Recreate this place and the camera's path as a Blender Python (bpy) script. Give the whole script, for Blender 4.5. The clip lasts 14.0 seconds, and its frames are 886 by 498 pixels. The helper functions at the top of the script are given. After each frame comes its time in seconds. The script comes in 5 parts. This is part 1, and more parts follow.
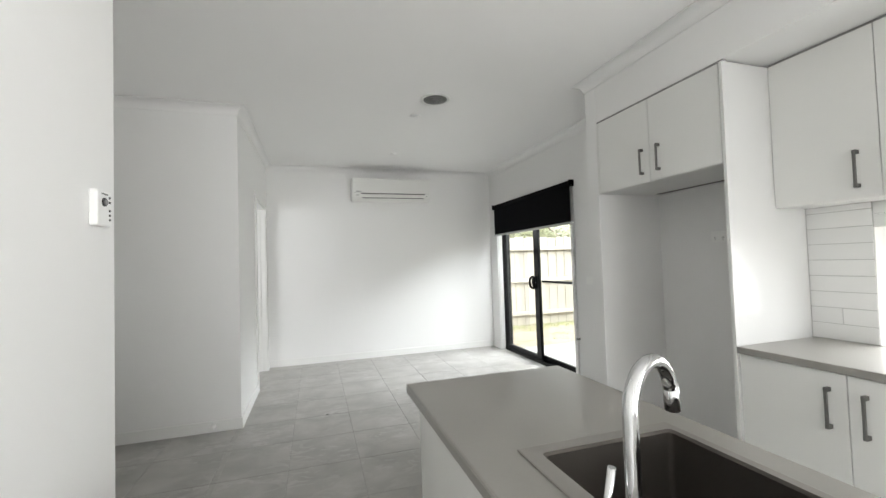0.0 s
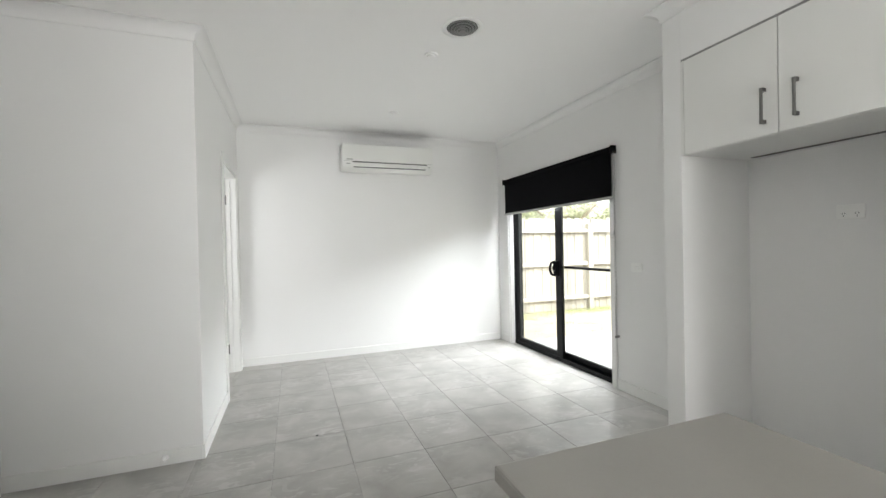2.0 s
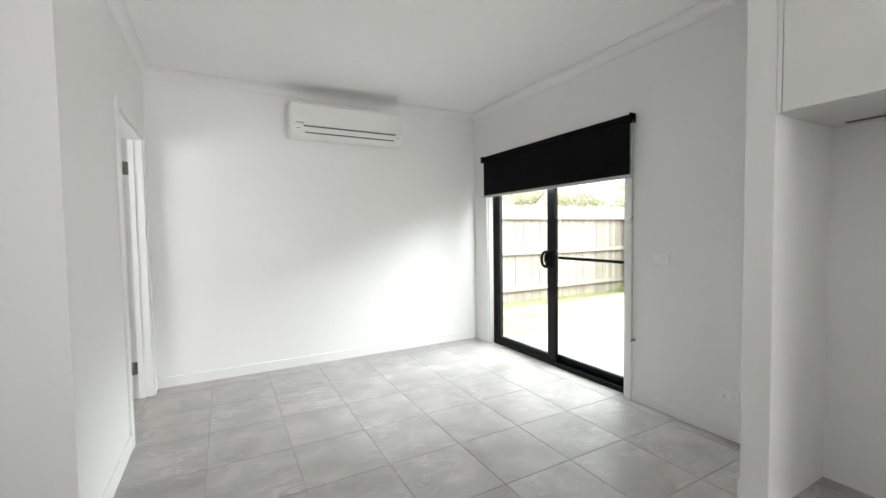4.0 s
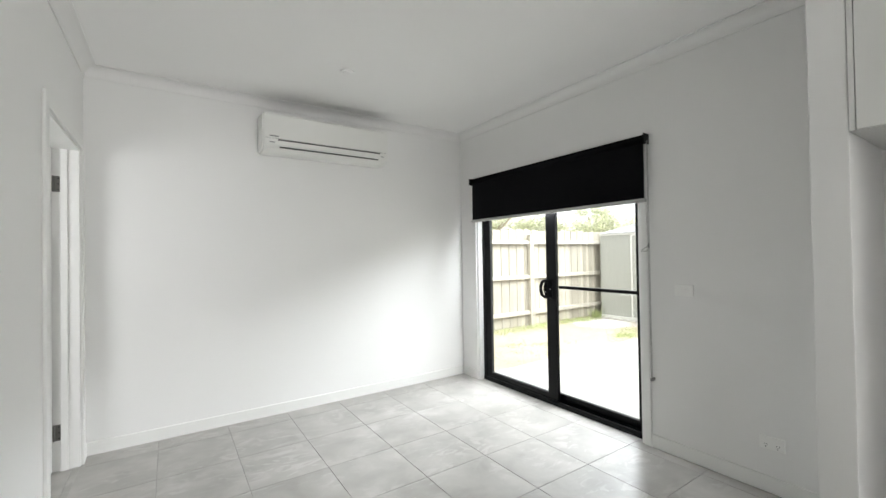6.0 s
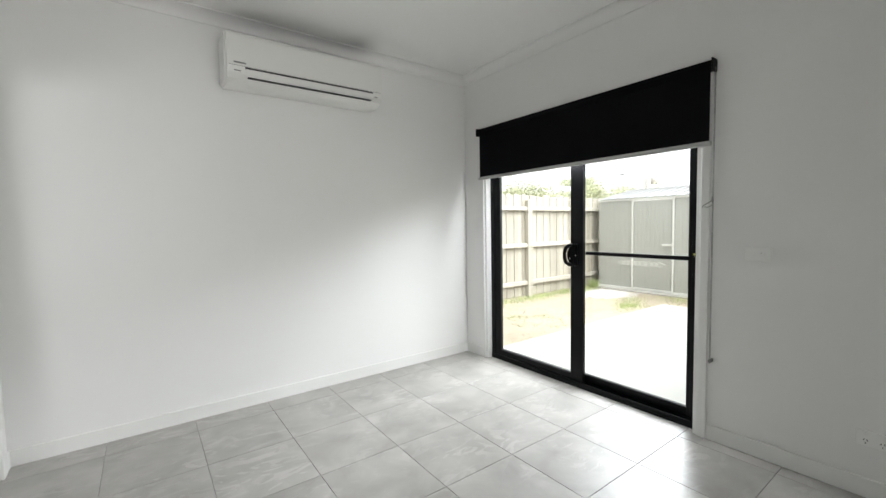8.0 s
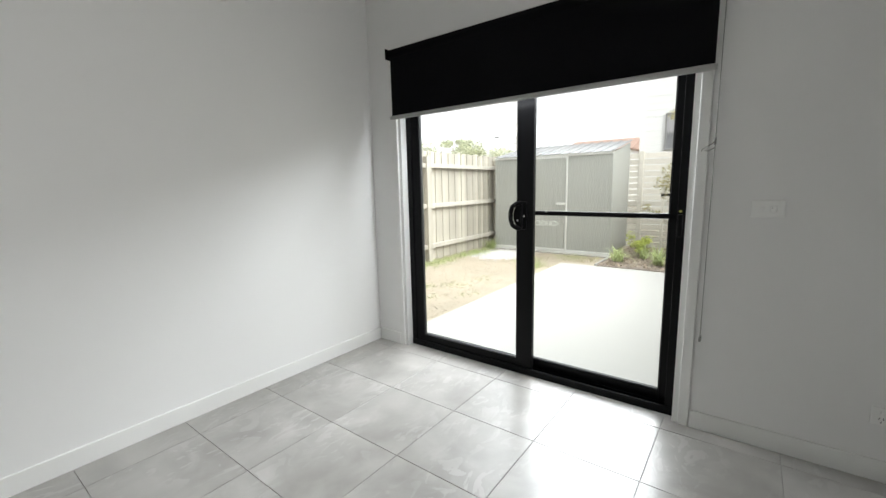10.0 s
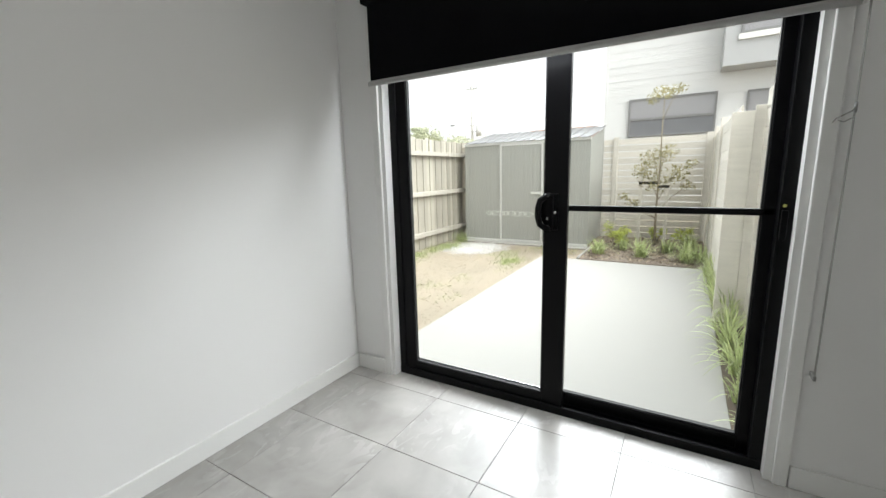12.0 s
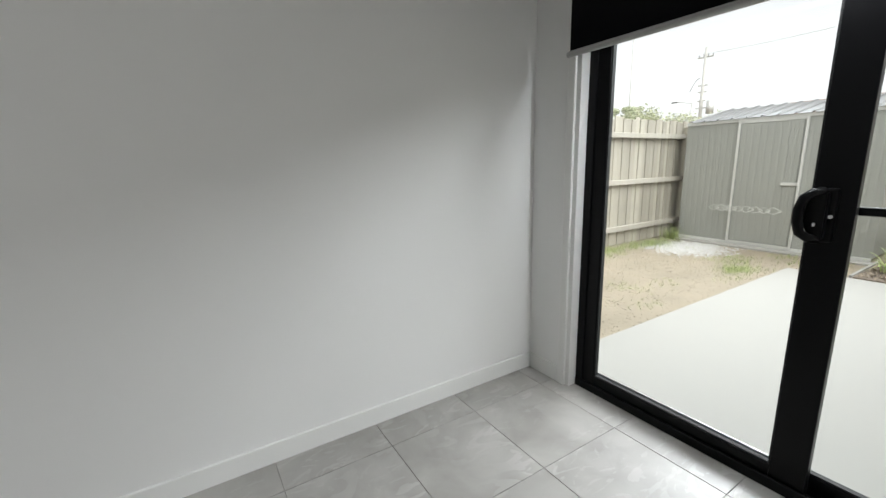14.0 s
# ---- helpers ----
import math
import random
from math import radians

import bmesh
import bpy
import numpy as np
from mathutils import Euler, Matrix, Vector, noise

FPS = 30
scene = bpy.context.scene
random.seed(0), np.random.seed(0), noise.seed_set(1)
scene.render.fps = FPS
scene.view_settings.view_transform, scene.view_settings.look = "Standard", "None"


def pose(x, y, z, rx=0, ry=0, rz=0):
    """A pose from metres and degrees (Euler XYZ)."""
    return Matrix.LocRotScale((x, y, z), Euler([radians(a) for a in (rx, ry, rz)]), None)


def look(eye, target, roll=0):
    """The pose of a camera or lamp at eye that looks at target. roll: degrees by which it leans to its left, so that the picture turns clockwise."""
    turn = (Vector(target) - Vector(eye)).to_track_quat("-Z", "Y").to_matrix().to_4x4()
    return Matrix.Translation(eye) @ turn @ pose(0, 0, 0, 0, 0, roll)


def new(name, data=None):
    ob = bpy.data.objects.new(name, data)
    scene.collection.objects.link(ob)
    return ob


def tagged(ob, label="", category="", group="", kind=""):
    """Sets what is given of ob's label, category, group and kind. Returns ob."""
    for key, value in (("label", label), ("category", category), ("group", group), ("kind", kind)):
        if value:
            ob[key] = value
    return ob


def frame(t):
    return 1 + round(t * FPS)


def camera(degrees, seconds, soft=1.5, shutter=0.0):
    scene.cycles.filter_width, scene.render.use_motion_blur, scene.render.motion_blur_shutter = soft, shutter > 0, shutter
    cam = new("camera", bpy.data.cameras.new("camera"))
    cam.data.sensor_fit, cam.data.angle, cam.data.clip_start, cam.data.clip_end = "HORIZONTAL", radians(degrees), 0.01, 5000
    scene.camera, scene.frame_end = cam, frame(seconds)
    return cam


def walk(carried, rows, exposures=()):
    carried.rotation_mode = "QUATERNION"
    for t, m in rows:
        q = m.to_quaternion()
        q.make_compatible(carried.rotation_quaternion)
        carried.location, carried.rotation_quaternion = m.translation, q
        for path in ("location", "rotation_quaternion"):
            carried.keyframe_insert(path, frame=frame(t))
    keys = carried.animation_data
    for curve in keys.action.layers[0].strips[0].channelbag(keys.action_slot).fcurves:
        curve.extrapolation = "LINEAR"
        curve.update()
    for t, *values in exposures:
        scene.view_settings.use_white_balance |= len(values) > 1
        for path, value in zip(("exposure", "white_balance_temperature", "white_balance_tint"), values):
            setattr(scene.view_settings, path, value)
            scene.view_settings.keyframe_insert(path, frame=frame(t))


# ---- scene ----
cam = camera(94.8, 14.0)
PATH = [
    (0, (0.672, 0.66, 1.304), (1.274, 2.566, 1.369), -1.8),
    (0.5, (0.697, 0.852, 1.301), (1.274, 2.766, 1.358), -1.8),
    (1, (0.642, 1.058, 1.3), (1.265, 2.958, 1.338), -1.5),
    (1.5, (0.594, 1.262, 1.305), (1.268, 3.146, 1.313), -1.4),
    (2, (0.619, 1.497, 1.292), (1.314, 3.373, 1.274), -1.2),
    (2.5, (0.622, 1.699, 1.29), (1.368, 3.554, 1.247), -0.9),
    (5, (0.55, 2.669, 1.295), (1.622, 4.356, 1.219), -0.8),
    (5.5, (0.523, 2.762, 1.307), (1.633, 4.426, 1.283), -0.8),
    (6, (0.556, 2.787, 1.33), (1.672, 4.446, 1.356), -0.9),
    (6.5, (0.594, 2.811, 1.33), (1.699, 4.477, 1.376), -1.0),
    (7, (0.642, 2.909, 1.315), (1.743, 4.579, 1.335), -1.1),
    (7.5, (0.654, 3.15, 1.292), (1.778, 4.804, 1.249), -1.2),
    (8, (0.716, 3.363, 1.253), (1.899, 4.972, 1.137), -1.0),
    (8.5, (0.845, 3.596, 1.252), (2.119, 5.126, 1.06), -1.1),
    (9, (0.897, 3.792, 1.222), (2.278, 5.219, 0.986), -1.1),
    (11.5, (1.403, 4.617, 1.199), (3.108, 5.596, 0.828), -1.5),
    (12, (1.462, 4.725, 1.201), (3.151, 5.732, 0.835), -1.5),
    (12.5, (1.564, 4.762, 1.209), (3.188, 5.871, 0.847), -1.5),
    (13, (1.642, 4.782, 1.206), (3.15, 6.043, 0.839), -1.4),
    (13.5, (1.663, 4.792, 1.205), (2.985, 6.242, 0.818), -1.4),
    (14, (1.655, 4.817, 1.2), (2.695, 6.475, 0.788), -1.4),
]
walk(cam, [(t, look(eye, target, roll)) for t, eye, target, roll in PATH], [(0, 2.56), (1.5, 2.76), (5, 2.66), (7, 2.48), (9, 2.2), (11.5, 1.95), (12.5, 1.86), (14, 1.57)])

# ---- world, sun, large lights ----
world = bpy.data.worlds.new("world")
scene.world = world
world.use_nodes = True
wn = world.node_tree.nodes
sky = wn.new("ShaderNodeTexSky")
sky.sky_type, sky.sun_disc = "NISHITA", False
sky.sun_elevation, sky.sun_rotation = radians(50), radians(200)
sky.air_density, sky.dust_density = 1.0, 1.5
soften = wn.new("ShaderNodeHueSaturation")
soften.inputs["Saturation"].default_value = 0.06
world.node_tree.links.new(sky.outputs[0], soften.inputs["Color"])
cloud, spread, veil, flat = wn.new("ShaderNodeTexNoise"), wn.new("ShaderNodeMapping"), wn.new("ShaderNodeMapRange"), wn.new("ShaderNodeVectorMath")
sky_at = wn.new("ShaderNodeTexCoord")
spread.inputs["Scale"].default_value = (1.0, 1.0, 5.0)
cloud.inputs["Scale"].default_value, cloud.inputs["Detail"].default_value = 3.0, 6
veil.inputs["From Min"].default_value, veil.inputs["From Max"].default_value = 0.3, 0.7
veil.inputs["To Min"].default_value, veil.inputs["To Max"].default_value = 0.93, 1.07
flat.operation = "SCALE"
world.node_tree.links.new(sky_at.outputs["Generated"], spread.inputs["Vector"])
world.node_tree.links.new(spread.outputs[0], cloud.inputs["Vector"])
world.node_tree.links.new(cloud.outputs["Fac"], veil.inputs["Value"])
world.node_tree.links.new(soften.outputs[0], flat.inputs[0])
world.node_tree.links.new(veil.outputs[0], flat.inputs["Scale"])
world.node_tree.links.new(flat.outputs[0], wn["Background"].inputs["Color"])
wn["Background"].inputs["Strength"].default_value = 0.08

sun = new("sun", bpy.data.lights.new("sun", "SUN"))
sun.data.energy, sun.data.angle, sun.data.color = 1.0, radians(70), (1.0, 0.98, 0.95)
sun.matrix_world = look((0, 0, 0), (0.22, 0.604, -0.766))


def area(name, eye, target, width, height, watts, colour=(1, 1, 1)):
    lamp = new(name, bpy.data.lights.new(name, "AREA"))
    lamp.data.shape, lamp.data.size, lamp.data.size_y = "RECTANGLE", width, height
    lamp.data.energy, lamp.data.color = watts, colour
    lamp.matrix_world = look(eye, target)
    return lamp


# Unseen lamp hung over the yard, added to strengthen skylight through the door.
yard_fill_lamp = area("yard_fill", (9.2, 4.2, 5.1), (3.2, 5.2, 1.1), 9.0, 3.4, 210, (0.93, 0.97, 1.0))
yard_fill_lamp.data.spread = radians(110)
# Lamp hidden behind the blind, added to brighten the floor by the door.
area("door_head_fill", (3.30, 5.2, 1.78), (3.15, 5.2, 1.30), 0.95, 0.06, 4.2, (0.92, 0.965, 1.0))
# Unseen lamp behind the camera, added to lift ceiling and kitchen.
area("living_side_fill", (3.36, -1.25, 1.05), (1.4, -0.9, 1.75), 1.8, 1.95, 16, (0.98, 0.99, 1.0))
kitchen_sky = area("sky_at_kitchen_window", (3.36, 1.25, 1.12), (2.5, 1.2, 0.6), 1.25, 0.54, 1.6, (0.97, 0.985, 1.0))
kitchen_sky.data.spread = radians(165)
# Unseen lamp far behind the camera, added to brighten the whole room.
area("rear_fill", (1.6, -7.42, 1.35), (1.6, 0, 2.6), 2.9, 2.0, 26, (0.98, 0.99, 1.0))
# No window here: an unseen lamp brightens the side room behind its door.
area("side_room_fill", (-1.7, 4.56, 1.5), (-1.7, 6.5, 1.4), 1.6, 1.2, 6, (0.98, 0.99, 1.0))


# ---- materials ----
def material(name, colour, rough=0.5, metal=0.0, vary=0.06, scale=3.0, fine=60.0, bump=0.05, dirt=None, spec=0.5, sheen_vary=0.15, stretch=(1, 1, 1), random_tint=0.0, coat=0.0, per_island=False):
    """Noise at two scales drives colour, gloss and fine relief."""
    m = bpy.data.materials.new(name)
    m.use_nodes = True
    n, l = m.node_tree.nodes, m.node_tree.links
    b = n["Principled BSDF"]
    b.inputs["Metallic"].default_value = metal
    b.inputs["Coat Weight"].default_value = coat
    b.inputs["Specular IOR Level"].default_value = spec
    co, mp = n.new("ShaderNodeTexCoord"), n.new("ShaderNodeMapping")
    mp.inputs["Scale"].default_value = stretch
    l.new(co.outputs["Object"], mp.inputs["Vector"])
    big, small = n.new("ShaderNodeTexNoise"), n.new("ShaderNodeTexNoise")
    big.inputs["Scale"].default_value, small.inputs["Scale"].default_value = scale, fine
    big.inputs["Detail"].default_value = 4
    for t in (big, small):
        l.new(mp.outputs[0], t.inputs["Vector"])
    ramp = n.new("ShaderNodeMix")
    ramp.data_type = "RGBA"
    dark = dirt or tuple(c * (1 - 2 * vary) for c in colour)
    ramp.inputs["A"].default_value = (*dark, 1)
    ramp.inputs["B"].default_value = (*[min(1, c * (1 + vary)) for c in colour], 1)
    add = n.new("ShaderNodeMath")
    add.operation = "MULTIPLY_ADD"
    add.inputs[1].default_value = 0.3
    l.new(small.outputs["Fac"], add.inputs[0])
    sub = n.new("ShaderNodeMath")
    sub.operation, sub.inputs[1].default_value = "MULTIPLY", 0.9
    l.new(big.outputs["Fac"], sub.inputs[0])
    l.new(sub.outputs[0], add.inputs[2])
    l.new(add.outputs[0], ramp.inputs["Factor"])
    out = ramp.outputs["Result"]
    if random_tint:
        hsv, info, rng = n.new("ShaderNodeHueSaturation"), n.new("ShaderNodeNewGeometry" if per_island else "ShaderNodeObjectInfo"), n.new("ShaderNodeMapRange")
        rng.inputs["To Min"].default_value, rng.inputs["To Max"].default_value = 1 - random_tint, 1 + random_tint
        l.new(info.outputs["Random Per Island" if per_island else "Random"], rng.inputs["Value"])
        l.new(rng.outputs[0], hsv.inputs["Value"])
        l.new(out, hsv.inputs["Color"])
        out = hsv.outputs[0]
    l.new(out, b.inputs["Base Color"])
    rr = n.new("ShaderNodeMapRange")
    rr.inputs["To Min"].default_value, rr.inputs["To Max"].default_value = max(0.02, rough * (1 - sheen_vary)), min(1, rough * (1 + sheen_vary))
    l.new(big.outputs["Fac"], rr.inputs["Value"])
    l.new(rr.outputs[0], b.inputs["Roughness"])
    if bump:
        bp = n.new("ShaderNodeBump")
        bp.inputs["Strength"].default_value, bp.inputs["Distance"].default_value = bump, 0.004
        l.new(small.outputs["Fac"], bp.inputs["Height"])
        l.new(bp.outputs[0], b.inputs["Normal"])
    return m


WALL = material("wall_paint", (0.835, 0.832, 0.82), 0.62, sheen_vary=0.02, vary=0.008, scale=1.2, fine=260, bump=0.05)
CEIL = material("ceiling_paint", (0.93, 0.925, 0.915), 0.8, vary=0.008, scale=1.0, fine=200, bump=0.04)
TRIM = material("trim_enamel", (0.82, 0.82, 0.80), 0.35, vary=0.01, scale=2.0, fine=120, bump=0.02)
DOOR = material("door_enamel", (0.81, 0.81, 0.79), 0.38, sheen_vary=0.02, vary=0.01, scale=1.5, fine=90, bump=0.03)
CAB = material("cabinet_board", (0.77, 0.77, 0.745), 0.34, sheen_vary=0.02, vary=0.008, scale=1.5, fine=300, bump=0.015)
# Gloss white, darkened to offset the lamp light on the panel's south face.
CABGLOSS = material("toned_gloss_panel", (0.62, 0.62, 0.61), 0.16, sheen_vary=0.02, vary=0.008, scale=1.5, fine=300, bump=0.01)
BENCH = material("stone_look_laminate", (0.29, 0.28, 0.255), 0.30, spec=0.9, vary=0.07, scale=5, fine=160, bump=0.02)
BLACK = material("black_powdercoat", (0.004, 0.004, 0.0045), 0.3, spec=0.14, vary=0.1, scale=6, fine=400, bump=0.02)
SEAL = material("black_rubber", (0.01, 0.01, 0.01), 0.7, vary=0.1, bump=0.0)
FABRIC = material("blind_fabric", (0.008, 0.008, 0.009), 0.9, spec=0.04, vary=0.12, scale=4, fine=900, bump=0.25)
ALU = material("brushed_aluminium", (0.55, 0.55, 0.54), 0.38, metal=1.0, vary=0.05, fine=200, bump=0.03)
NICKEL = material("satin_nickel", (0.20, 0.195, 0.185), 0.38, metal=1.0, vary=0.06, fine=200, bump=0.02)
CHROME = material("chrome", (0.66, 0.665, 0.67), 0.07, metal=1.0, vary=0.02, fine=30, bump=0.0)
# Sink steel in a darker colour that holds the shade inside the bowl.
BOWL = material("shaded_sink_bowl", (0.10, 0.09, 0.08), 0.36, metal=0.7, vary=0.08, scale=3, fine=150, bump=0.04)
STEEL = material("brushed_steel", (0.36, 0.345, 0.32), 0.45, metal=0.7, vary=0.06, scale=3, fine=150, bump=0.04, stretch=(1, 14, 1))
PLASTIC = material("white_plastic", (0.88, 0.88, 0.86), 0.32, vary=0.01, bump=0.0)
ACWHITE = material("appliance_plastic", (0.82, 0.82, 0.79), 0.3, vary=0.01, bump=0.0)
DARK = material("dark_plastic", (0.02, 0.02, 0.02), 0.45, vary=0.1, bump=0.0)
GREY = material("grey_plastic", (0.24, 0.24, 0.235), 0.45, vary=0.06, bump=0.0)
GROUT = material("grout", (0.27, 0.265, 0.25), 0.9, vary=0.1, scale=8, fine=200, bump=0.15)
SPLASH = material("white_glazed_tile", (0.77, 0.77, 0.755), 0.16, vary=0.01, scale=5, fine=20, bump=0.03, random_tint=0.02)
CONCRETE = material("pale_concrete", (0.345, 0.335, 0.312), 0.85, vary=0.05, scale=1.3, fine=90, bump=0.2)
EARTH = material("dry_earth", (0.30, 0.25, 0.19), 0.95, vary=0.2, scale=3.2, fine=38, bump=1.0, dirt=(0.15, 0.135, 0.095))
CLOD = material("earth_clod", (0.29, 0.245, 0.185), 0.95, vary=0.3, scale=20, fine=60, bump=0.2, random_tint=0.4, per_island=True)
MULCH = material("bark_mulch", (0.36, 0.295, 0.23), 0.95, vary=0.35, scale=30, fine=90, bump=0.8, random_tint=0.45, per_island=True)
PALING = material("weathered_paling", (0.365, 0.34, 0.285), 0.85, vary=0.2, scale=5, fine=60, bump=0.4, stretch=(6, 6, 0.7), random_tint=0.2)
RAIL = material("weathered_rail", (0.39, 0.365, 0.315), 0.85, vary=0.12, scale=5, fine=60, bump=0.3, stretch=(0.7, 6, 6), random_tint=0.06)
SLATWOOD = material("pale_pine", (0.66, 0.63, 0.565), 0.8, vary=0.1, scale=5, fine=60, bump=0.25, stretch=(3, 1, 8), random_tint=0.08)
SHEDGREY = material("grey_steel_sheet", (0.31, 0.315, 0.29), 0.42, metal=0.0, vary=0.05, scale=2, fine=80, bump=0.02)
ZINC = material("zinc_trim", (0.62, 0.62, 0.60), 0.4, metal=0.2, vary=0.05, bump=0.02)
ROOFZ = material("zinc_roof", (0.20, 0.20, 0.20), 0.5, metal=0.15, vary=0.06, bump=0.02)
BOARD = material("white_weatherboard", (0.72, 0.73, 0.725), 0.6, vary=0.03, scale=1, fine=50, bump=0.05)
HOUSEGREY = material("pale_grey_cladding", (0.46, 0.47, 0.475), 0.6, vary=0.03, scale=1, fine=50, bump=0.05)
WINGREY = material("grey_window_frame", (0.22, 0.22, 0.22), 0.5, vary=0.05, bump=0.0)
LEAF = material("strap_leaf", (0.56, 0.63, 0.32), 0.5, vary=0.25, scale=12, fine=60, bump=0.05, random_tint=0.35, per_island=True)
LEAFY = material("yellow_green_leaf", (0.50, 0.56, 0.12), 0.5, vary=0.2, scale=12, fine=60, bump=0.05, random_tint=0.3, per_island=True)
LEAFR = material("bronze_green_leaf", (0.34, 0.31, 0.15), 0.5, vary=0.3, scale=6, fine=60, bump=0.05, random_tint=0.4, per_island=True)
# Far leaves are lightened: distance haze is put into their colour.
LEAFT = material("hazed_far_foliage", (0.62, 0.64, 0.46), 0.7, vary=0.3, scale=2, fine=20, bump=0.05, random_tint=0.35, per_island=True)
GRASS = material("lawn_grass", (0.38, 0.45, 0.19), 0.7, vary=0.25, scale=6, fine=60, bump=0.0, random_tint=0.3, per_island=True)
DRYGRASS = material("dry_grass", (0.48, 0.43, 0.29), 0.8, vary=0.2, scale=6, fine=60, bump=0.0, random_tint=0.3, per_island=True)
BARK = material("bark", (0.30, 0.26, 0.19), 0.9, vary=0.2, scale=10, fine=60, bump=0.4)
STONE = material("white_pebble", (0.56, 0.555, 0.54), 0.8, vary=0.08, scale=8, fine=60, bump=0.1, random_tint=0.15, per_island=True)
REDROOF = material("terracotta_roof", (0.38, 0.26, 0.21), 0.8, vary=0.12, bump=0.1)
# Pole timber is paled to carry the haze of distance.
POLEWOOD = material("hazed_pole_timber", (0.62, 0.61, 0.58), 0.85, vary=0.15, bump=0.1)


def let_light_through(m, share=0.4):
    """Thin leaves: part of the light goes through."""
    n, l = m.node_tree.nodes, m.node_tree.links
    b, mix, thin = n["Principled BSDF"], n.new("ShaderNodeMixShader"), n.new("ShaderNodeBsdfTranslucent")
    source = b.inputs["Base Color"].links[0].from_socket
    l.new(source, thin.inputs["Color"])
    mix.inputs[0].default_value = share
    l.new(b.outputs[0], mix.inputs[1])
    l.new(thin.outputs[0], mix.inputs[2])
    l.new(mix.outputs[0], n["Material Output"].inputs["Surface"])


for m in (LEAF, LEAFY, LEAFR, LEAFT, GRASS, DRYGRASS):
    let_light_through(m)


def floor_tile_material():
    """Grey stone-look porcelain: clouds, pale brushed patches and a different cut of the pattern on each tile."""
    m = bpy.data.materials.new("stone_look_porcelain")
    m.use_nodes = True
    n, l = m.node_tree.nodes, m.node_tree.links
    b = n["Principled BSDF"]
    co, info, shift, mul = n.new("ShaderNodeTexCoord"), n.new("ShaderNodeObjectInfo"), n.new("ShaderNodeVectorMath"), n.new("ShaderNodeVectorMath")
    comb = n.new("ShaderNodeCombineXYZ")
    l.new(info.outputs["Random"], comb.inputs[0])
    l.new(info.outputs["Random"], comb.inputs[1])
    mul.operation = "SCALE"
    mul.inputs["Scale"].default_value = 37.0
    l.new(comb.outputs[0], mul.inputs[0])
    l.new(co.outputs["Object"], shift.inputs[0])
    l.new(mul.outputs[0], shift.inputs[1])
    cloud, patch, strokes, fade, fine = (n.new("ShaderNodeTexNoise") for _ in range(5))
    cloud.inputs["Scale"].default_value, cloud.inputs["Detail"].default_value, cloud.inputs["Distortion"].default_value = 3.6, 7, 0.4
    patch.inputs["Scale"].default_value, patch.inputs["Detail"].default_value, patch.inputs["Distortion"].default_value = 5.0, 6, 1.1
    strokes.inputs["Scale"].default_value, strokes.inputs["Detail"].default_value, strokes.inputs["Distortion"].default_value = 7.0, 8, 2.2
    fade.inputs["Scale"].default_value = 2.3
    fine.inputs["Scale"].default_value = 130
    lean = n.new("ShaderNodeMapping")
    lean.inputs["Rotation"].default_value, lean.inputs["Scale"].default_value = (0, 0, 0.7), (0.7, 1.5, 1)
    l.new(shift.outputs[0], lean.inputs["Vector"])
    for t in (cloud, patch, fine, fade):
        l.new(shift.outputs[0], t.inputs["Vector"])
    l.new(lean.outputs[0], strokes.inputs["Vector"])
    base = n.new("ShaderNodeValToRGB")
    base.color_ramp.elements[0].position, base.color_ramp.elements[1].position = 0.32, 0.70
    base.color_ramp.elements[0].color, base.color_ramp.elements[1].color = (0.27, 0.26, 0.24, 1), (0.40, 0.39, 0.366, 1)
    l.new(cloud.outputs["Fac"], base.inputs["Fac"])
    tone = base.outputs[0]
    for source, low, high, share in ((patch, 0.53, 0.62, 0.30), (strokes, 0.555, 0.58, 0.45)):
        edge, weak, both, mix = n.new("ShaderNodeValToRGB"), n.new("ShaderNodeMapRange"), n.new("ShaderNodeMath"), n.new("ShaderNodeMix")
        edge.color_ramp.elements[0].position, edge.color_ramp.elements[1].position = low, high
        l.new(source.outputs["Fac"], edge.inputs["Fac"])
        weak.inputs["From Min"].default_value, weak.inputs["From Max"].default_value = 0.4, 0.65
        weak.inputs["To Max"].default_value = share
        l.new(fade.outputs["Fac"], weak.inputs["Value"])
        both.operation = "MULTIPLY"
        l.new(edge.outputs[0], both.inputs[0])
        l.new(weak.outputs[0], both.inputs[1])
        mix.data_type = "RGBA"
        mix.inputs["B"].default_value = (0.50, 0.49, 0.475, 1)
        l.new(both.outputs[0], mix.inputs["Factor"])
        l.new(tone, mix.inputs["A"])
        tone = mix.outputs["Result"]
    l.new(mix.outputs["Result"], b.inputs["Base Color"])
    rr = n.new("ShaderNodeMapRange")
    rr.inputs["To Min"].default_value, rr.inputs["To Max"].default_value = 0.27, 0.38
    l.new(cloud.outputs["Fac"], rr.inputs["Value"])
    l.new(rr.outputs[0], b.inputs["Roughness"])
    bp = n.new("ShaderNodeBump")
    bp.inputs["Strength"].default_value, bp.inputs["Distance"].default_value = 0.06, 0.003
    l.new(fine.outputs["Fac"], bp.inputs["Height"])
    l.new(bp.outputs[0], b.inputs["Normal"])
    return m


